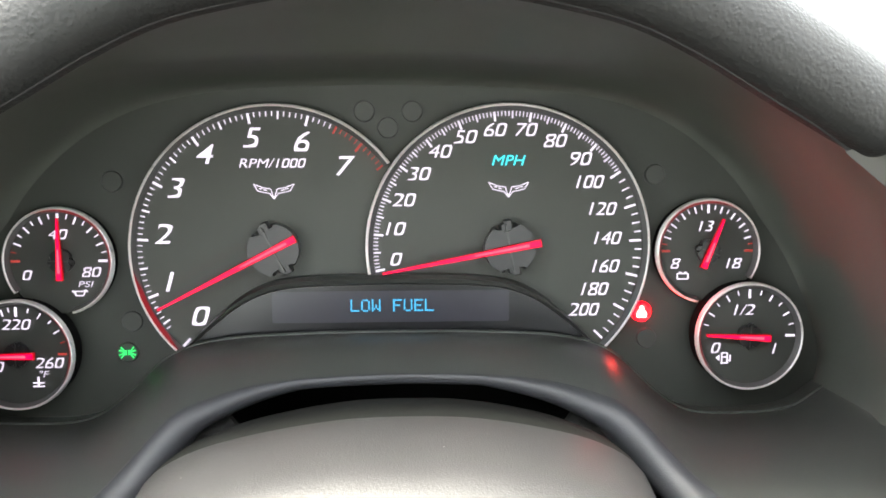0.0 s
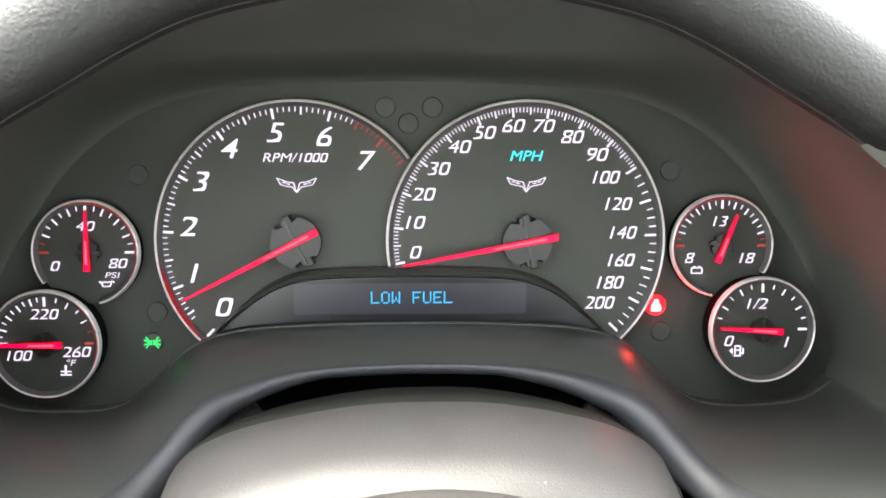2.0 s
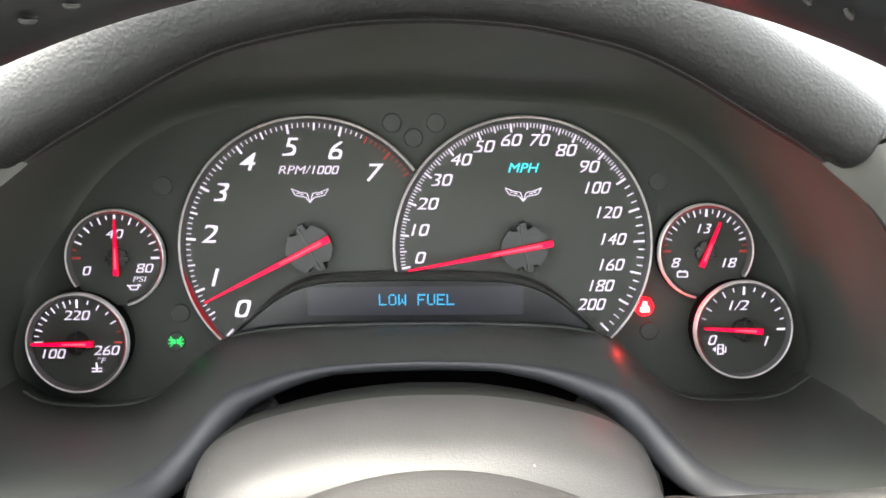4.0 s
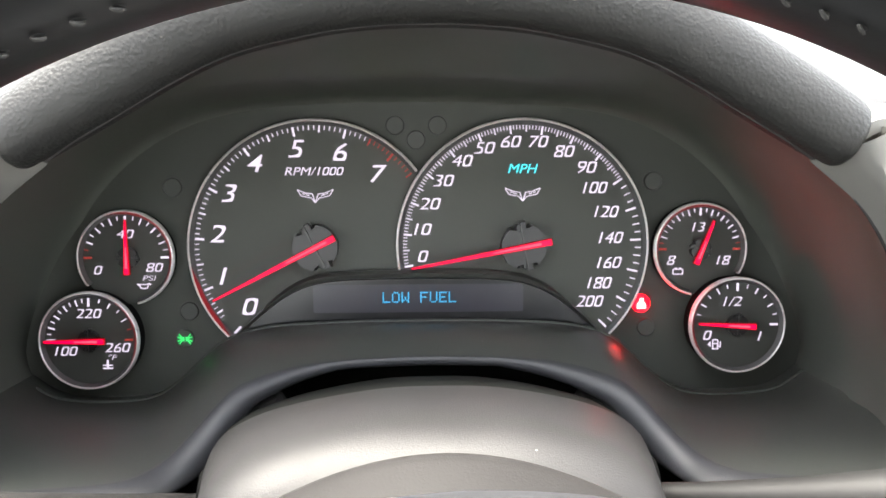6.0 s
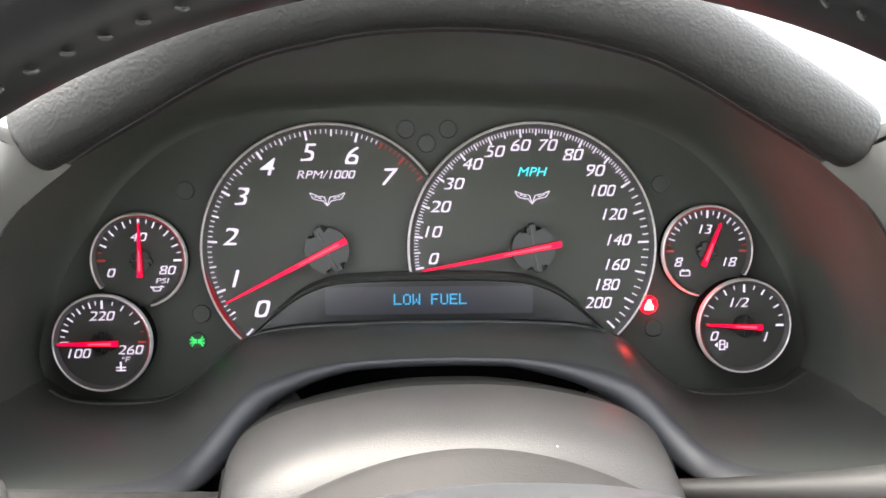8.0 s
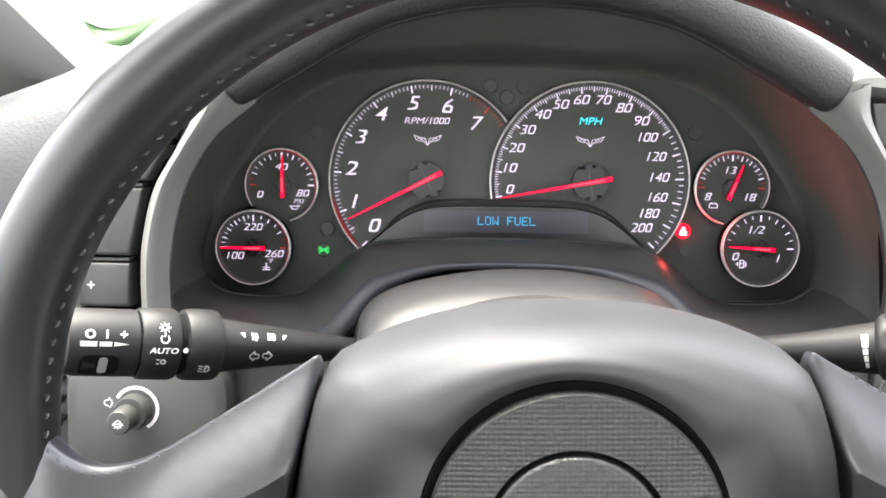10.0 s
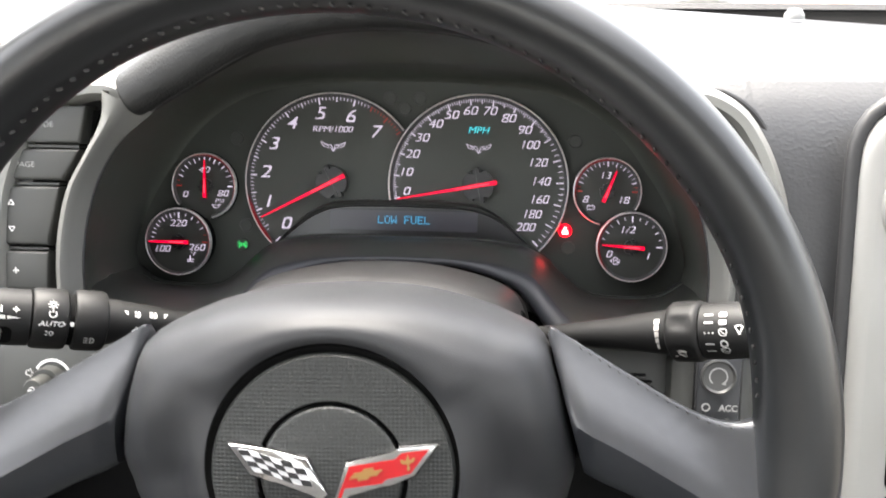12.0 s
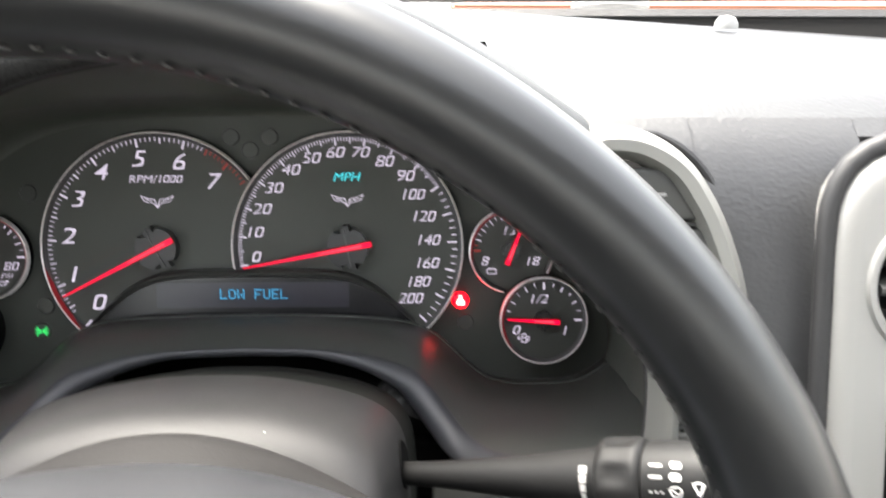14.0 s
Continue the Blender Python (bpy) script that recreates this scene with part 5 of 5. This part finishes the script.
part("mark", on_stalk(joined(bar(-0.002, 0.002, 0.0, -0.002, 0.0007, -0.0001, 0.0001), bar(0.0, -0.002, 0.002, 0.002, 0.0007, -0.0001, 0.0001), ring_mark(0.0024, 0.0006, 50, 130)), RA0, RB0, 0.1235, 8, 0.0145), PRINT, stalk, smooth=False)

# ---- switches ----
KX, KZ = -0.2070, -0.1500
knob = thing("dimmer_knob", (KX, -0.128, KZ), "small round black dimmer knob with white lamp symbols", "knob")
part("shaft", turned([(0.0095, 0.002), (0.0095, -0.006), (0.0088, -0.008), (0.0, -0.0083)], (KX, -0.128, KZ), n=36), PLASTIC, knob)
part("cap", turned([(0.0068, -0.006), (0.0066, -0.019), (0.0058, -0.0205), (0.0, -0.0208)], (KX - 0.001, -0.128, KZ - 0.001), n=36), PLASTIC, knob)
part("level_arc", moved(ring_mark(0.0118, 0.0018, -60, 150, 26), KX + 0.001, -0.1285, KZ + 0.001), PRINT, knob, "white arc that widens", smooth=False)
part("symbol", moved(joined(ring_mark(0.0016, 0.0005, 0, 180, 10), bar(-0.0026, -0.0003, 0.0026, -0.0003, 0.0006, -0.0001, 0.0001), rays_mark(0.0014, 0.0030, 0.0006, 5, 200, 340)), KX - 0.001, -0.1491, KZ - 0.001), PRINT, knob, smooth=False)
part("symbol", moved(joined(ring_mark(0.0016, 0.0005, 60, 300, 12), rays_mark(0.0022, 0.0034, 0.0005, 5, -60, 60)), KX - 0.0150, -0.1285, KZ + 0.004), PRINT, knob, smooth=False)

IX, IZ = 0.2060, -0.1330
start = thing("start_button_panel", (IX, -0.12, -0.15), "dark grey start button panel with white arrow and lettering", "switch panel")
part("plate", prism(rounded(0.1925, 0.2205, -0.1680, -0.1185, 0.004), -0.1235, -0.115, 0.0012), GLOSS, start)
part("plate_face", prism(rounded(0.1940, 0.2190, -0.1640, -0.1198, 0.003), -0.1239, -0.120, 0.0005), COVER, start)
part("button", turned([(0.0108, 0.0), (0.0108, -0.0014), (0.0098, -0.0020), (0.0085, -0.0008), (0.0, -0.0005)], (IX, -0.1238, IZ), n=40), PEWTER_DARK, start, "round dished start button")
part("arrow_arc", moved(ring_mark(0.0052, 0.0009, -60, 230, 28), IX, -0.1246, IZ), GREYPRINT, start, smooth=False)
part("arrow_head", moved(prism([(0.0012, -0.0044), (0.0042, -0.0052), (0.0036, -0.0022)], -0.0001, 0.0001), IX + 0.0006, -0.1246, IZ), GREYPRINT, start, smooth=False)
part("off_ring", moved(ring_mark(0.0022, 0.0009), 0.1995, -0.1243, -0.1520), GREYPRINT, start, smooth=False)
part("lettering", moved(lettering("ACC", 0.0042, 0.95, 0.0, 0.03), 0.2125, -0.1243, -0.1520), GREYPRINT, start, smooth=False)
for x in (0.1995, 0.2125):
    part("pilot_lamp", turned([(0.0016, 0.0), (0.0016, -0.0006), (0.0, -0.0009)], (x, -0.1239, -0.1600), n=16), PEWTER_DARK, start)

for side in (-1, 1):
    pod = thing("switch_pod", (side * 0.222, -0.105, -0.05), "black column of push buttons with white lettering", "buttons", "switch pods")
    cells = ((0.022, -0.0015), (-0.005, -0.0245), (-0.0285, -0.0655), (-0.0695, -0.0940), (-0.098, -0.121))
    for k, (z1, z0) in enumerate(cells):
        zi = (z0 + z1) / 2
        edge_in = float(np.interp(-zi, [-0.02, 0.007, 0.028, 0.053, 0.078, 0.12], [0.184, 0.189, 0.202, 0.209, 0.211, 0.210]))
        edge_out = (0.004 if side < 0 else 0.0) + float(np.interp(-zi, [-0.02, 0.0, 0.015, 0.04, 0.08, 0.12], [0.208, 0.220, 0.229, 0.235, 0.2385, 0.2385]))
        up_in = float(np.interp(-z1, [-0.02, 0.007, 0.028, 0.053, 0.078, 0.12], [0.184, 0.189, 0.202, 0.209, 0.211, 0.210]))
        up_out = (0.004 if side < 0 else 0.0) + float(np.interp(-z1, [-0.02, 0.0, 0.015, 0.04, 0.08, 0.12], [0.204, 0.219, 0.228, 0.235, 0.2385, 0.2385]))
        lo_in = float(np.interp(-z0, [-0.02, 0.007, 0.028, 0.053, 0.078, 0.12], [0.184, 0.189, 0.202, 0.209, 0.211, 0.210]))
        lo_out = (0.004 if side < 0 else 0.0) + float(np.interp(-z0, [-0.02, 0.0, 0.015, 0.04, 0.08, 0.12], [0.210, 0.220, 0.229, 0.235, 0.2385, 0.2385]))
        shape = [(side * x, z) for x, z in ((lo_in, z0), (lo_out, z0), (up_out, z1), (up_in, z1))]
        bt = part("button", prism(shape, -0.122, -0.105, 0.0022, 3), PLASTIC, pod)
        cx = side * (edge_in + edge_out) / 2 - (0.010 if side < 0 and k < 3 else 0.005 if side < 0 else 0.0)
        if side < 0 and k in (0, 1):
            part("lettering", moved(lettering(("MODE", "PAGE")[k], 0.0034, 1.1, 0.0, 0.0), cx, -0.1222, zi), GREYPRINT, bt, smooth=False)
        elif side < 0 and k == 2:
            part("symbol", moved(joined(bar(-0.002, -0.001, 0.002, -0.001, 0.0006, -0.0001, 0.0001), bar(0.002, -0.001, 0.0, 0.002, 0.0006, -0.0001, 0.0001), bar(-0.002, -0.001, 0.0, 0.002, 0.0006, -0.0001, 0.0001)), cx, -0.1222, zi + 0.008), PRINT, bt, smooth=False)
            part("symbol", moved(joined(bar(-0.002, 0.001, 0.002, 0.001, 0.0006, -0.0001, 0.0001), bar(0.002, 0.001, 0.0, -0.002, 0.0006, -0.0001, 0.0001), bar(-0.002, 0.001, 0.0, -0.002, 0.0006, -0.0001, 0.0001)), cx, -0.1222, zi - 0.008), PRINT, bt, smooth=False)
        elif side < 0 and k == 3:
            part("symbol", moved(joined(bar(-0.002, 0, 0.002, 0, 0.0007, -0.0001, 0.0001), bar(0, -0.002, 0, 0.002, 0.0007, -0.0001, 0.0001)), cx, -0.1222, zi), PRINT, bt, smooth=False)
        elif side > 0 and k == 4:
            part("lettering", moved(lettering("RESET", 0.0030, 1.1, 0.0, 0.0), cx, -0.1222, zi), GREYPRINT, bt, smooth=False)
        elif side > 0:
            part("print_bar", moved(bar(-0.005, 0, 0.005, 0, 0.0014, -0.0001, 0.0001), cx, -0.1222, zi), GREYPRINT, bt, smooth=False)
        if k:
            part("divider", prism([(side * (up_in + 0.001), z1 + 0.0010), (side * (up_out - 0.001), z1 + 0.0010), (side * (up_out - 0.001), z1 + 0.0025), (side * (up_in + 0.001), z1 + 0.0025)], -0.1195, -0.105), PLASTIC, pod)
    part("pod_back", prism([(side * x, z) for x, z in ((0.180, 0.02), (0.205, 0.018), (0.225, 0.0), (0.240, -0.05), (0.240, -0.12), (0.208, -0.12), (0.200, -0.03))], -0.110, -0.100), GAP, pod)

# ---- centre console ----
stack = thing("centre_console", (0.36, -0.10, -0.2), "silver-painted centre console with a round vent and black radio", "console", kind="structure")
CON = [(0.2757, -0.40), (0.2747, -0.20), (0.2747, -0.05), (0.2752, -0.005), (0.2787, 0.012), (0.2872, 0.0235), (0.3022, 0.0305), (0.3300, 0.034), (0.4000, 0.036), (0.5200, 0.036)]
edge = spline(CON, 70)
rows = []
for o, y in ((0.0, -0.095), (0.0, -0.112), (0.0004, -0.1142), (0.0014, -0.1168), (0.0030, -0.1190), (0.0052, -0.1206), (0.0078, -0.1216), (0.0110, -0.1220)):
    row = []
    for i, p in enumerate(edge):
        t = (edge[min(i + 1, 69)] - edge[max(i - 1, 0)]).normalized()
        row.append(Vector((p.x + t.y * o, y, p.y - t.x * o)))
    rows.append(row)
part("frame_edge", loft(rows), SILVER, stack, "satin silver console frame")
VX, VZ, VR = 0.3220, -0.0285, 0.0330
# face of the frame with a round hole for the vent
bm = bmesh.new()
hole = [(VX + VR * math.cos(q), VZ + VR * math.sin(q)) for q in np.linspace(0, math.tau, 64, endpoint=False)]
verts_h = [bm.verts.new((x, -0.1220, z)) for x, z in hole]
outer = [bm.verts.new(tuple(v)) for v in rows[-1]] + [bm.verts.new((0.52, -0.122, -0.40))]
es = [bm.edges.new((verts_h[i], verts_h[(i + 1) % 64])) for i in range(64)] + [bm.edges.new((outer[i], outer[(i + 1) % len(outer)])) for i in range(len(outer))]
bmesh.ops.triangle_fill(bm, edges=es, use_beauty=True)
part("frame_face", bm, SILVER, stack, "satin silver console face")
part("seal", tube([(p.x - 0.0025 * (1 - i / 69), -0.1135, p.y + 0.0030 * min(1, i / 40)) for i, p in enumerate(edge)], 0.0046, 10), RUBBER, stack, "black rubber seal round the frame")
vent = part("vent_ring", turned([(VR + 0.0015, 0.0005), (VR, -0.0020), (VR - 0.0025, -0.0022), (VR - 0.0045, 0.001), (VR - 0.006, 0.012), (VR - 0.008, 0.04)], (VX, -0.122, VZ), n=72), SILVER, stack, "flared silver vent rim")
part("vent_well", turned([(VR - 0.0050, 0.004), (VR - 0.006, 0.045), (0.0, 0.046)], (VX, -0.122, VZ), n=48), GAP, stack)
for k in range(5):
    z = VZ + 0.0235 - 0.0125 * k - 0.0005
    hw = math.sqrt(max(1e-6, (VR - 0.0055) ** 2 - (z - VZ) ** 2))
    rows2 = []
    for x in np.linspace(-hw, hw, 15):
        bow = 0.003 * (1 - (x / hw) ** 2)
        rows2.append([Vector((VX + x, -0.1215 - bow + y, z + dz)) for y, dz in ((0.0, 0.0022), (-0.0014, 0.0008), (-0.0014, -0.0012), (0.0, -0.0026), (0.022, 0.0040), (0.022, 0.0070))])
    part("vent_slat", loft(rows2, wrap_u=True, cap=True), PLASTIC, stack, "black vent slat")
radio = thing("radio_panel", (0.38, -0.12, -0.135), "dark grey radio panel with round knobs and lit symbols", "radio")
part("panel", prism(rounded(0.3020, 0.48, -0.1930, -0.0775, 0.0045), -0.1245, -0.118, 0.0012), COVER, radio)
part("panel_gap", prism(rounded(0.3005, 0.482, -0.1945, -0.0760, 0.0055), -0.1228, -0.118), GAP, radio)
for kx, kz in ((0.3265, -0.1035), (0.3260, -0.1560)):
    kb = part("knob", turned([(0.0170, 0.0), (0.0165, -0.004), (0.0150, -0.012), (0.0135, -0.0140), (0.0, -0.0145)], (kx, -0.1245, kz), n=48), PLASTIC, radio, "round black knob")
    part("knob_ring", turned([(0.0186, 0.0), (0.0184, -0.0012), (0.0172, -0.0012), (0.0170, 0.0)], (kx, -0.1245, kz), n=48), SHROUD, kb)
part("button", prism(rounded(0.3090, 0.3330, -0.1350, -0.1225, 0.003), -0.1275, -0.122, 0.001), PLASTIC, radio)
part("symbol", prism([(0.3140, -0.1288), (0.3160, -0.1268), (0.3160, -0.1308)], -0.1278, -0.1274), PRINT, radio, smooth=False)
part("symbol", bar(0.3130, -0.1308, 0.3130, -0.1268, 0.0008, -0.1278, -0.1274), PRINT, radio, smooth=False)
part("lettering", moved(lettering("SEEK", 0.0030, 1.0, 0.0, 0.03), 0.3235, -0.1277, -0.1262), PRINT, radio, smooth=False)
part("lettering", moved(lettering("SCAN", 0.0030, 1.0, 0.0, 0.03), 0.3235, -0.1277, -0.1312), PRINT, radio, smooth=False)
part("microphone", turned([(0.0022, 0.0), (0.0020, -0.0006), (0.0, -0.0008)], (0.3085, -0.1246, -0.0860), n=16), SHROUD, radio)
part("symbol", moved(joined(bar(-0.0035, -0.0016, 0.0035, -0.0016, 0.0006, -0.0001, 0.0001), bar(-0.0035, 0.0016, 0.0035, 0.0016, 0.0006, -0.0001, 0.0001), bar(-0.0035, -0.0016, -0.0035, 0.0016, 0.0006, -0.0001, 0.0001), bar(0.0035, -0.0016, 0.0035, 0.0016, 0.0006, -0.0001, 0.0001), bar(0.001, -0.0016, 0.001, 0.0016, 0.0006, -0.0001, 0.0001)), 0.3170, -0.1249, -0.1765), PRINT, radio, smooth=False)
hb = part("button", turned([(0.0038, 0.0), (0.0036, -0.0012), (0.0, -0.0016)], (0.3085, -0.1245, -0.1840), n=20), PLASTIC, radio)
part("lettering", moved(lettering("H", 0.0036, 1.0, 0.0, 0.03), 0.3085, -0.1263, -0.1840), PRINT, hb, smooth=False)
climate = thing("climate_panel", (0.38, -0.12, -0.25), "dark grey climate panel with a knob ringed in blue light", "control panel")
part("panel", prism(rounded(0.3005, 0.48, -0.33, -0.1960, 0.0045), -0.1245, -0.118, 0.0012), COVER, climate)
part("knob", turned([(0.0165, 0.0), (0.0160, -0.010), (0.0145, -0.0125), (0.0, -0.013)], (0.3300, -0.1245, -0.2230), n=48), PLASTIC, climate)
part("knob_light", turned([(0.0200, 0.0), (0.0200, -0.0008), (0.0185, -0.0008), (0.0185, 0.0)], (0.3300, -0.1245, -0.2230), n=48, closed_profile=True), BLUE_RING, climate, "glowing blue ring")

for ob in (stack, radio, climate):  # the console stands a little nearer than the dash
    ob.matrix_world = ob.matrix_world @ Matrix.Translation((0, -0.0150 * S, 0))

# ---- left end of the dash ----
lv = thing("side_vent", (-0.30, -0.10, -0.15), "black side air vent with curved slats", "air vent")
FRAME = [(-0.352, -0.30), (-0.352, -0.11), (-0.346, -0.086), (-0.330, -0.071), (-0.300, -0.0575), (-0.266, -0.0465), (-0.244, -0.042), (-0.244, -0.30)]
WELL = [(-0.312, -0.27), (-0.316, -0.165), (-0.3155, -0.115), (-0.311, -0.092), (-0.300, -0.0755), (-0.284, -0.0665), (-0.262, -0.061), (-0.250, -0.060), (-0.250, -0.27)]
outer, inner = spline(FRAME, 60), spline(WELL, 60)
rows = []
for f, y in ((0.0, -0.106), (0.0, -0.114), (0.06, -0.1175), (0.5, -0.1195), (0.90, -0.1185), (1.0, -0.1150), (1.0, -0.085)):
    rows.append([Vector((p.x + (q.x - p.x) * f, y, p.y + (q.y - p.y) * f)) for p, q in zip(outer, inner)])
part("bezel", loft(rows), PEWTER, lv, "satin grey vent frame")
part("well", prism([(p.x, p.y) for p in inner], -0.088, -0.080), GAP, lv)
for k in range(7):
    z = -0.0965 - 0.0115 * k
    rows2 = []
    for u in np.linspace(0, 1, 14):
        x = -0.309 + 0.058 * u
        y0 = -0.098 - 0.027 * u**1.4
        rows2.append([Vector((x, y0 + y, z + dz + 0.005 * u)) for y, dz in ((0, 0.0026), (-0.0015, 0), (0, -0.0026), (0.012, 0.002))])
    part("slat", loft(rows2, wrap_u=True, cap=True), SHROUD, lv, "curved black slat")

pil = thing("windshield_pillar", (-0.36, 0.05, 0.06), "grey-brown trimmed windshield pillar", "pillar", kind="structure")
rows = []
for f in np.linspace(0, 1, 14):
    p = Vector((-0.300, 0.085, 0.030)).lerp(Vector((-0.485, -0.42, 0.430)), f)
    p.x -= 0.02 * math.sin(math.pi * f)
    row = []
    for dx, dy in ((0.0, 0.03), (-0.004, 0.0), (-0.02, -0.028), (-0.05, -0.055), (-0.09, -0.06), (-0.13, -0.04), (-0.13, 0.03)):
        row.append(p + Vector((dx, dy, -0.25 * dy)))
    rows.append(row)
part("trim", loft(rows, wrap_u=True, cap=True), TRIMCLOTH, pil)
part("glass_edge", tube([(-0.3353, 0.0, 0.117), (-0.341, 0.035, 0.1095), (-0.347, 0.0707, 0.102)], [0.0010, 0.0008, 0.0002], 8), RUBBER, pil)
paper = thing("green_sheet", (-0.25, 0.06, 0.08), "creased bright green sheet at the foot of the windshield", "sheet")
upper = spline([(-0.296, 0.081), (-0.291, 0.079), (-0.280, 0.076), (-0.264, 0.078), (-0.243, 0.084), (-0.212, 0.0885), (-0.180, 0.0935)], 24)
lower = spline([(-0.2935, 0.0790), (-0.284, 0.068), (-0.269, 0.0625), (-0.251, 0.066), (-0.217, 0.072), (-0.180, 0.0925)], 24)
bm = loft([[Vector((p.x + (q.x - p.x) * v, 0.020 + 0.004 * math.sin(v * 3 + p.x * 40), p.y + (q.y - p.y) * v)) for v in np.linspace(0, 1, 8)] for p, q in zip(upper, lower)])
bmesh.ops.solidify(bm, geom=bm.faces[:], thickness=0.0008)
part("sheet", bm, GREENPAPER, paper)

wiper = thing("windshield_wiper", (0.19, 0.30, 0.165), "grey wiper arm lying at the foot of the windshield", "wiper")
part("wiper_arm", tube(spline([(0.100, 0.30, 0.158), (0.122, 0.30, 0.163), (0.151, 0.30, 0.167), (0.186, 0.30, 0.174), (0.212, 0.30, 0.1805), (0.235, 0.30, 0.182), (0.256, 0.30, 0.179), (0.275, 0.30, 0.165)], 30), 0.0022, 8, flat=0.6), PEWTER, wiper)
# dome added beside the arm for a pale bulge on the bonnet
cap = turned([(0.036, 0.004), (0.034, -0.004), (0.024, -0.012), (0.010, -0.0155), (0.0, -0.016)], (0.271, 0.31, 0.162), n=32)
for v in cap.verts:
    v.co = Vector((v.co.x, 0.31 + (v.co.z - 0.162) * 0.8, 0.164 - (v.co.y - 0.31) * 1.05))
part("bulge_dome", cap, SILVER, wiper, "pale grey dome in place of a bulge on the bonnet")

# ---- cabin shell and outside, in metres of the car ----
def solid(name, x0, x1, y0, y1, z0, z1, mat, label="", kind="structure", cat=""):
    bm = bmesh.new()
    bmesh.ops.create_cube(bm, size=1.0)
    for v in bm.verts:
        v.co = Vector(((x0 + x1) / 2 + v.co.x * (x1 - x0), (y0 + y1) / 2 + v.co.y * (y1 - y0), (z0 + z1) / 2 + v.co.z * (z1 - z0)))
    bmesh.ops.bevel(bm, geom=bm.edges[:], offset=min(0.02, (x1 - x0) / 3, (y1 - y0) / 3, (z1 - z0) / 3), segments=2, affect="EDGES")
    me = bpy.data.meshes.new(name)
    bm.to_mesh(me)
    bm.free()
    me.materials.append(mat)
    return tagged(new(name, me), label, cat, "", kind)


# unseen roof, added to keep light from above off the column
solid("ceiling", -0.62, 1.10, -1.30, -0.20, 1.14, 1.17, ROOFSHADE, "unseen pale roof panel added to block light from above")
solid("floor", -0.62, 1.10, -1.30, 0.50, 0.18, 0.20, CARPET, "black carpeted car floor")
# closing walls out of view, kept pale as reflectors
solid("wall_left", -0.66, -0.60, -1.30, 0.60, 0.18, 0.74, CABIN, "unseen pale grey side wall that bounces light to the gauges")
solid("wall_right", 1.10, 1.16, -1.30, 0.60, 0.18, 0.74, CABIN, "unseen pale grey side wall that bounces light to the gauges")
solid("wall_back", -0.62, 1.10, -1.36, -1.30, 0.18, 0.80, CABIN, "unseen pale grey back wall that bounces light to the gauges")
solid("wall_front", -0.62, 1.10, 0.42, 0.46, 0.18, 0.70, CARPET, "dark bulkhead under the dashboard")

bm = bmesh.new()
vs = [bm.verts.new(p) for p in ((-300, -300, 0), (300, -300, 0), (300, 300, 0), (-300, 300, 0))]
bm.faces.new(vs)
me = bpy.data.meshes.new("ground")
bm.to_mesh(me)
bm.free()
me.materials.append(CONCRETE)
tagged(new("ground", me), "pale concrete forecourt", "ground", "", "structure")

hood_rows = []
for y in np.linspace(0.50, 1.60, 16):
    hood_rows.append([Vector((x, y, 0.866 - 0.16 * (y - 0.5) - 0.10 * (y - 0.5) ** 2 + 0.05 * math.exp(-((abs(x - 0.24) - 0.72) / 0.16) ** 2) - 0.16 * max(0, abs(x - 0.24) - 0.70) ** 2 * 6)) for x in np.linspace(-0.68, 1.16, 40)])
bm = loft(hood_rows)
me = bpy.data.meshes.new("bonnet")
bm.to_mesh(me)
bm.free()
me.materials.append(BODYPAINT)
me.polygons.foreach_set("use_smooth", [True] * len(me.polygons))
solid("kerb", 0.4, 30, 8.4, 9.4, 0.0, 0.10, BRICKRED, "low brown kerb beyond the forecourt")
bonnet = new("bonnet", me)
tagged(bonnet, "white painted car bonnet seen through the windshield", "bonnet", "", "structure")
solid("cowl", -0.60, 1.08, 0.47, 0.53, 0.70, 0.790, RUBBER, "black wiper cowl below the windshield")
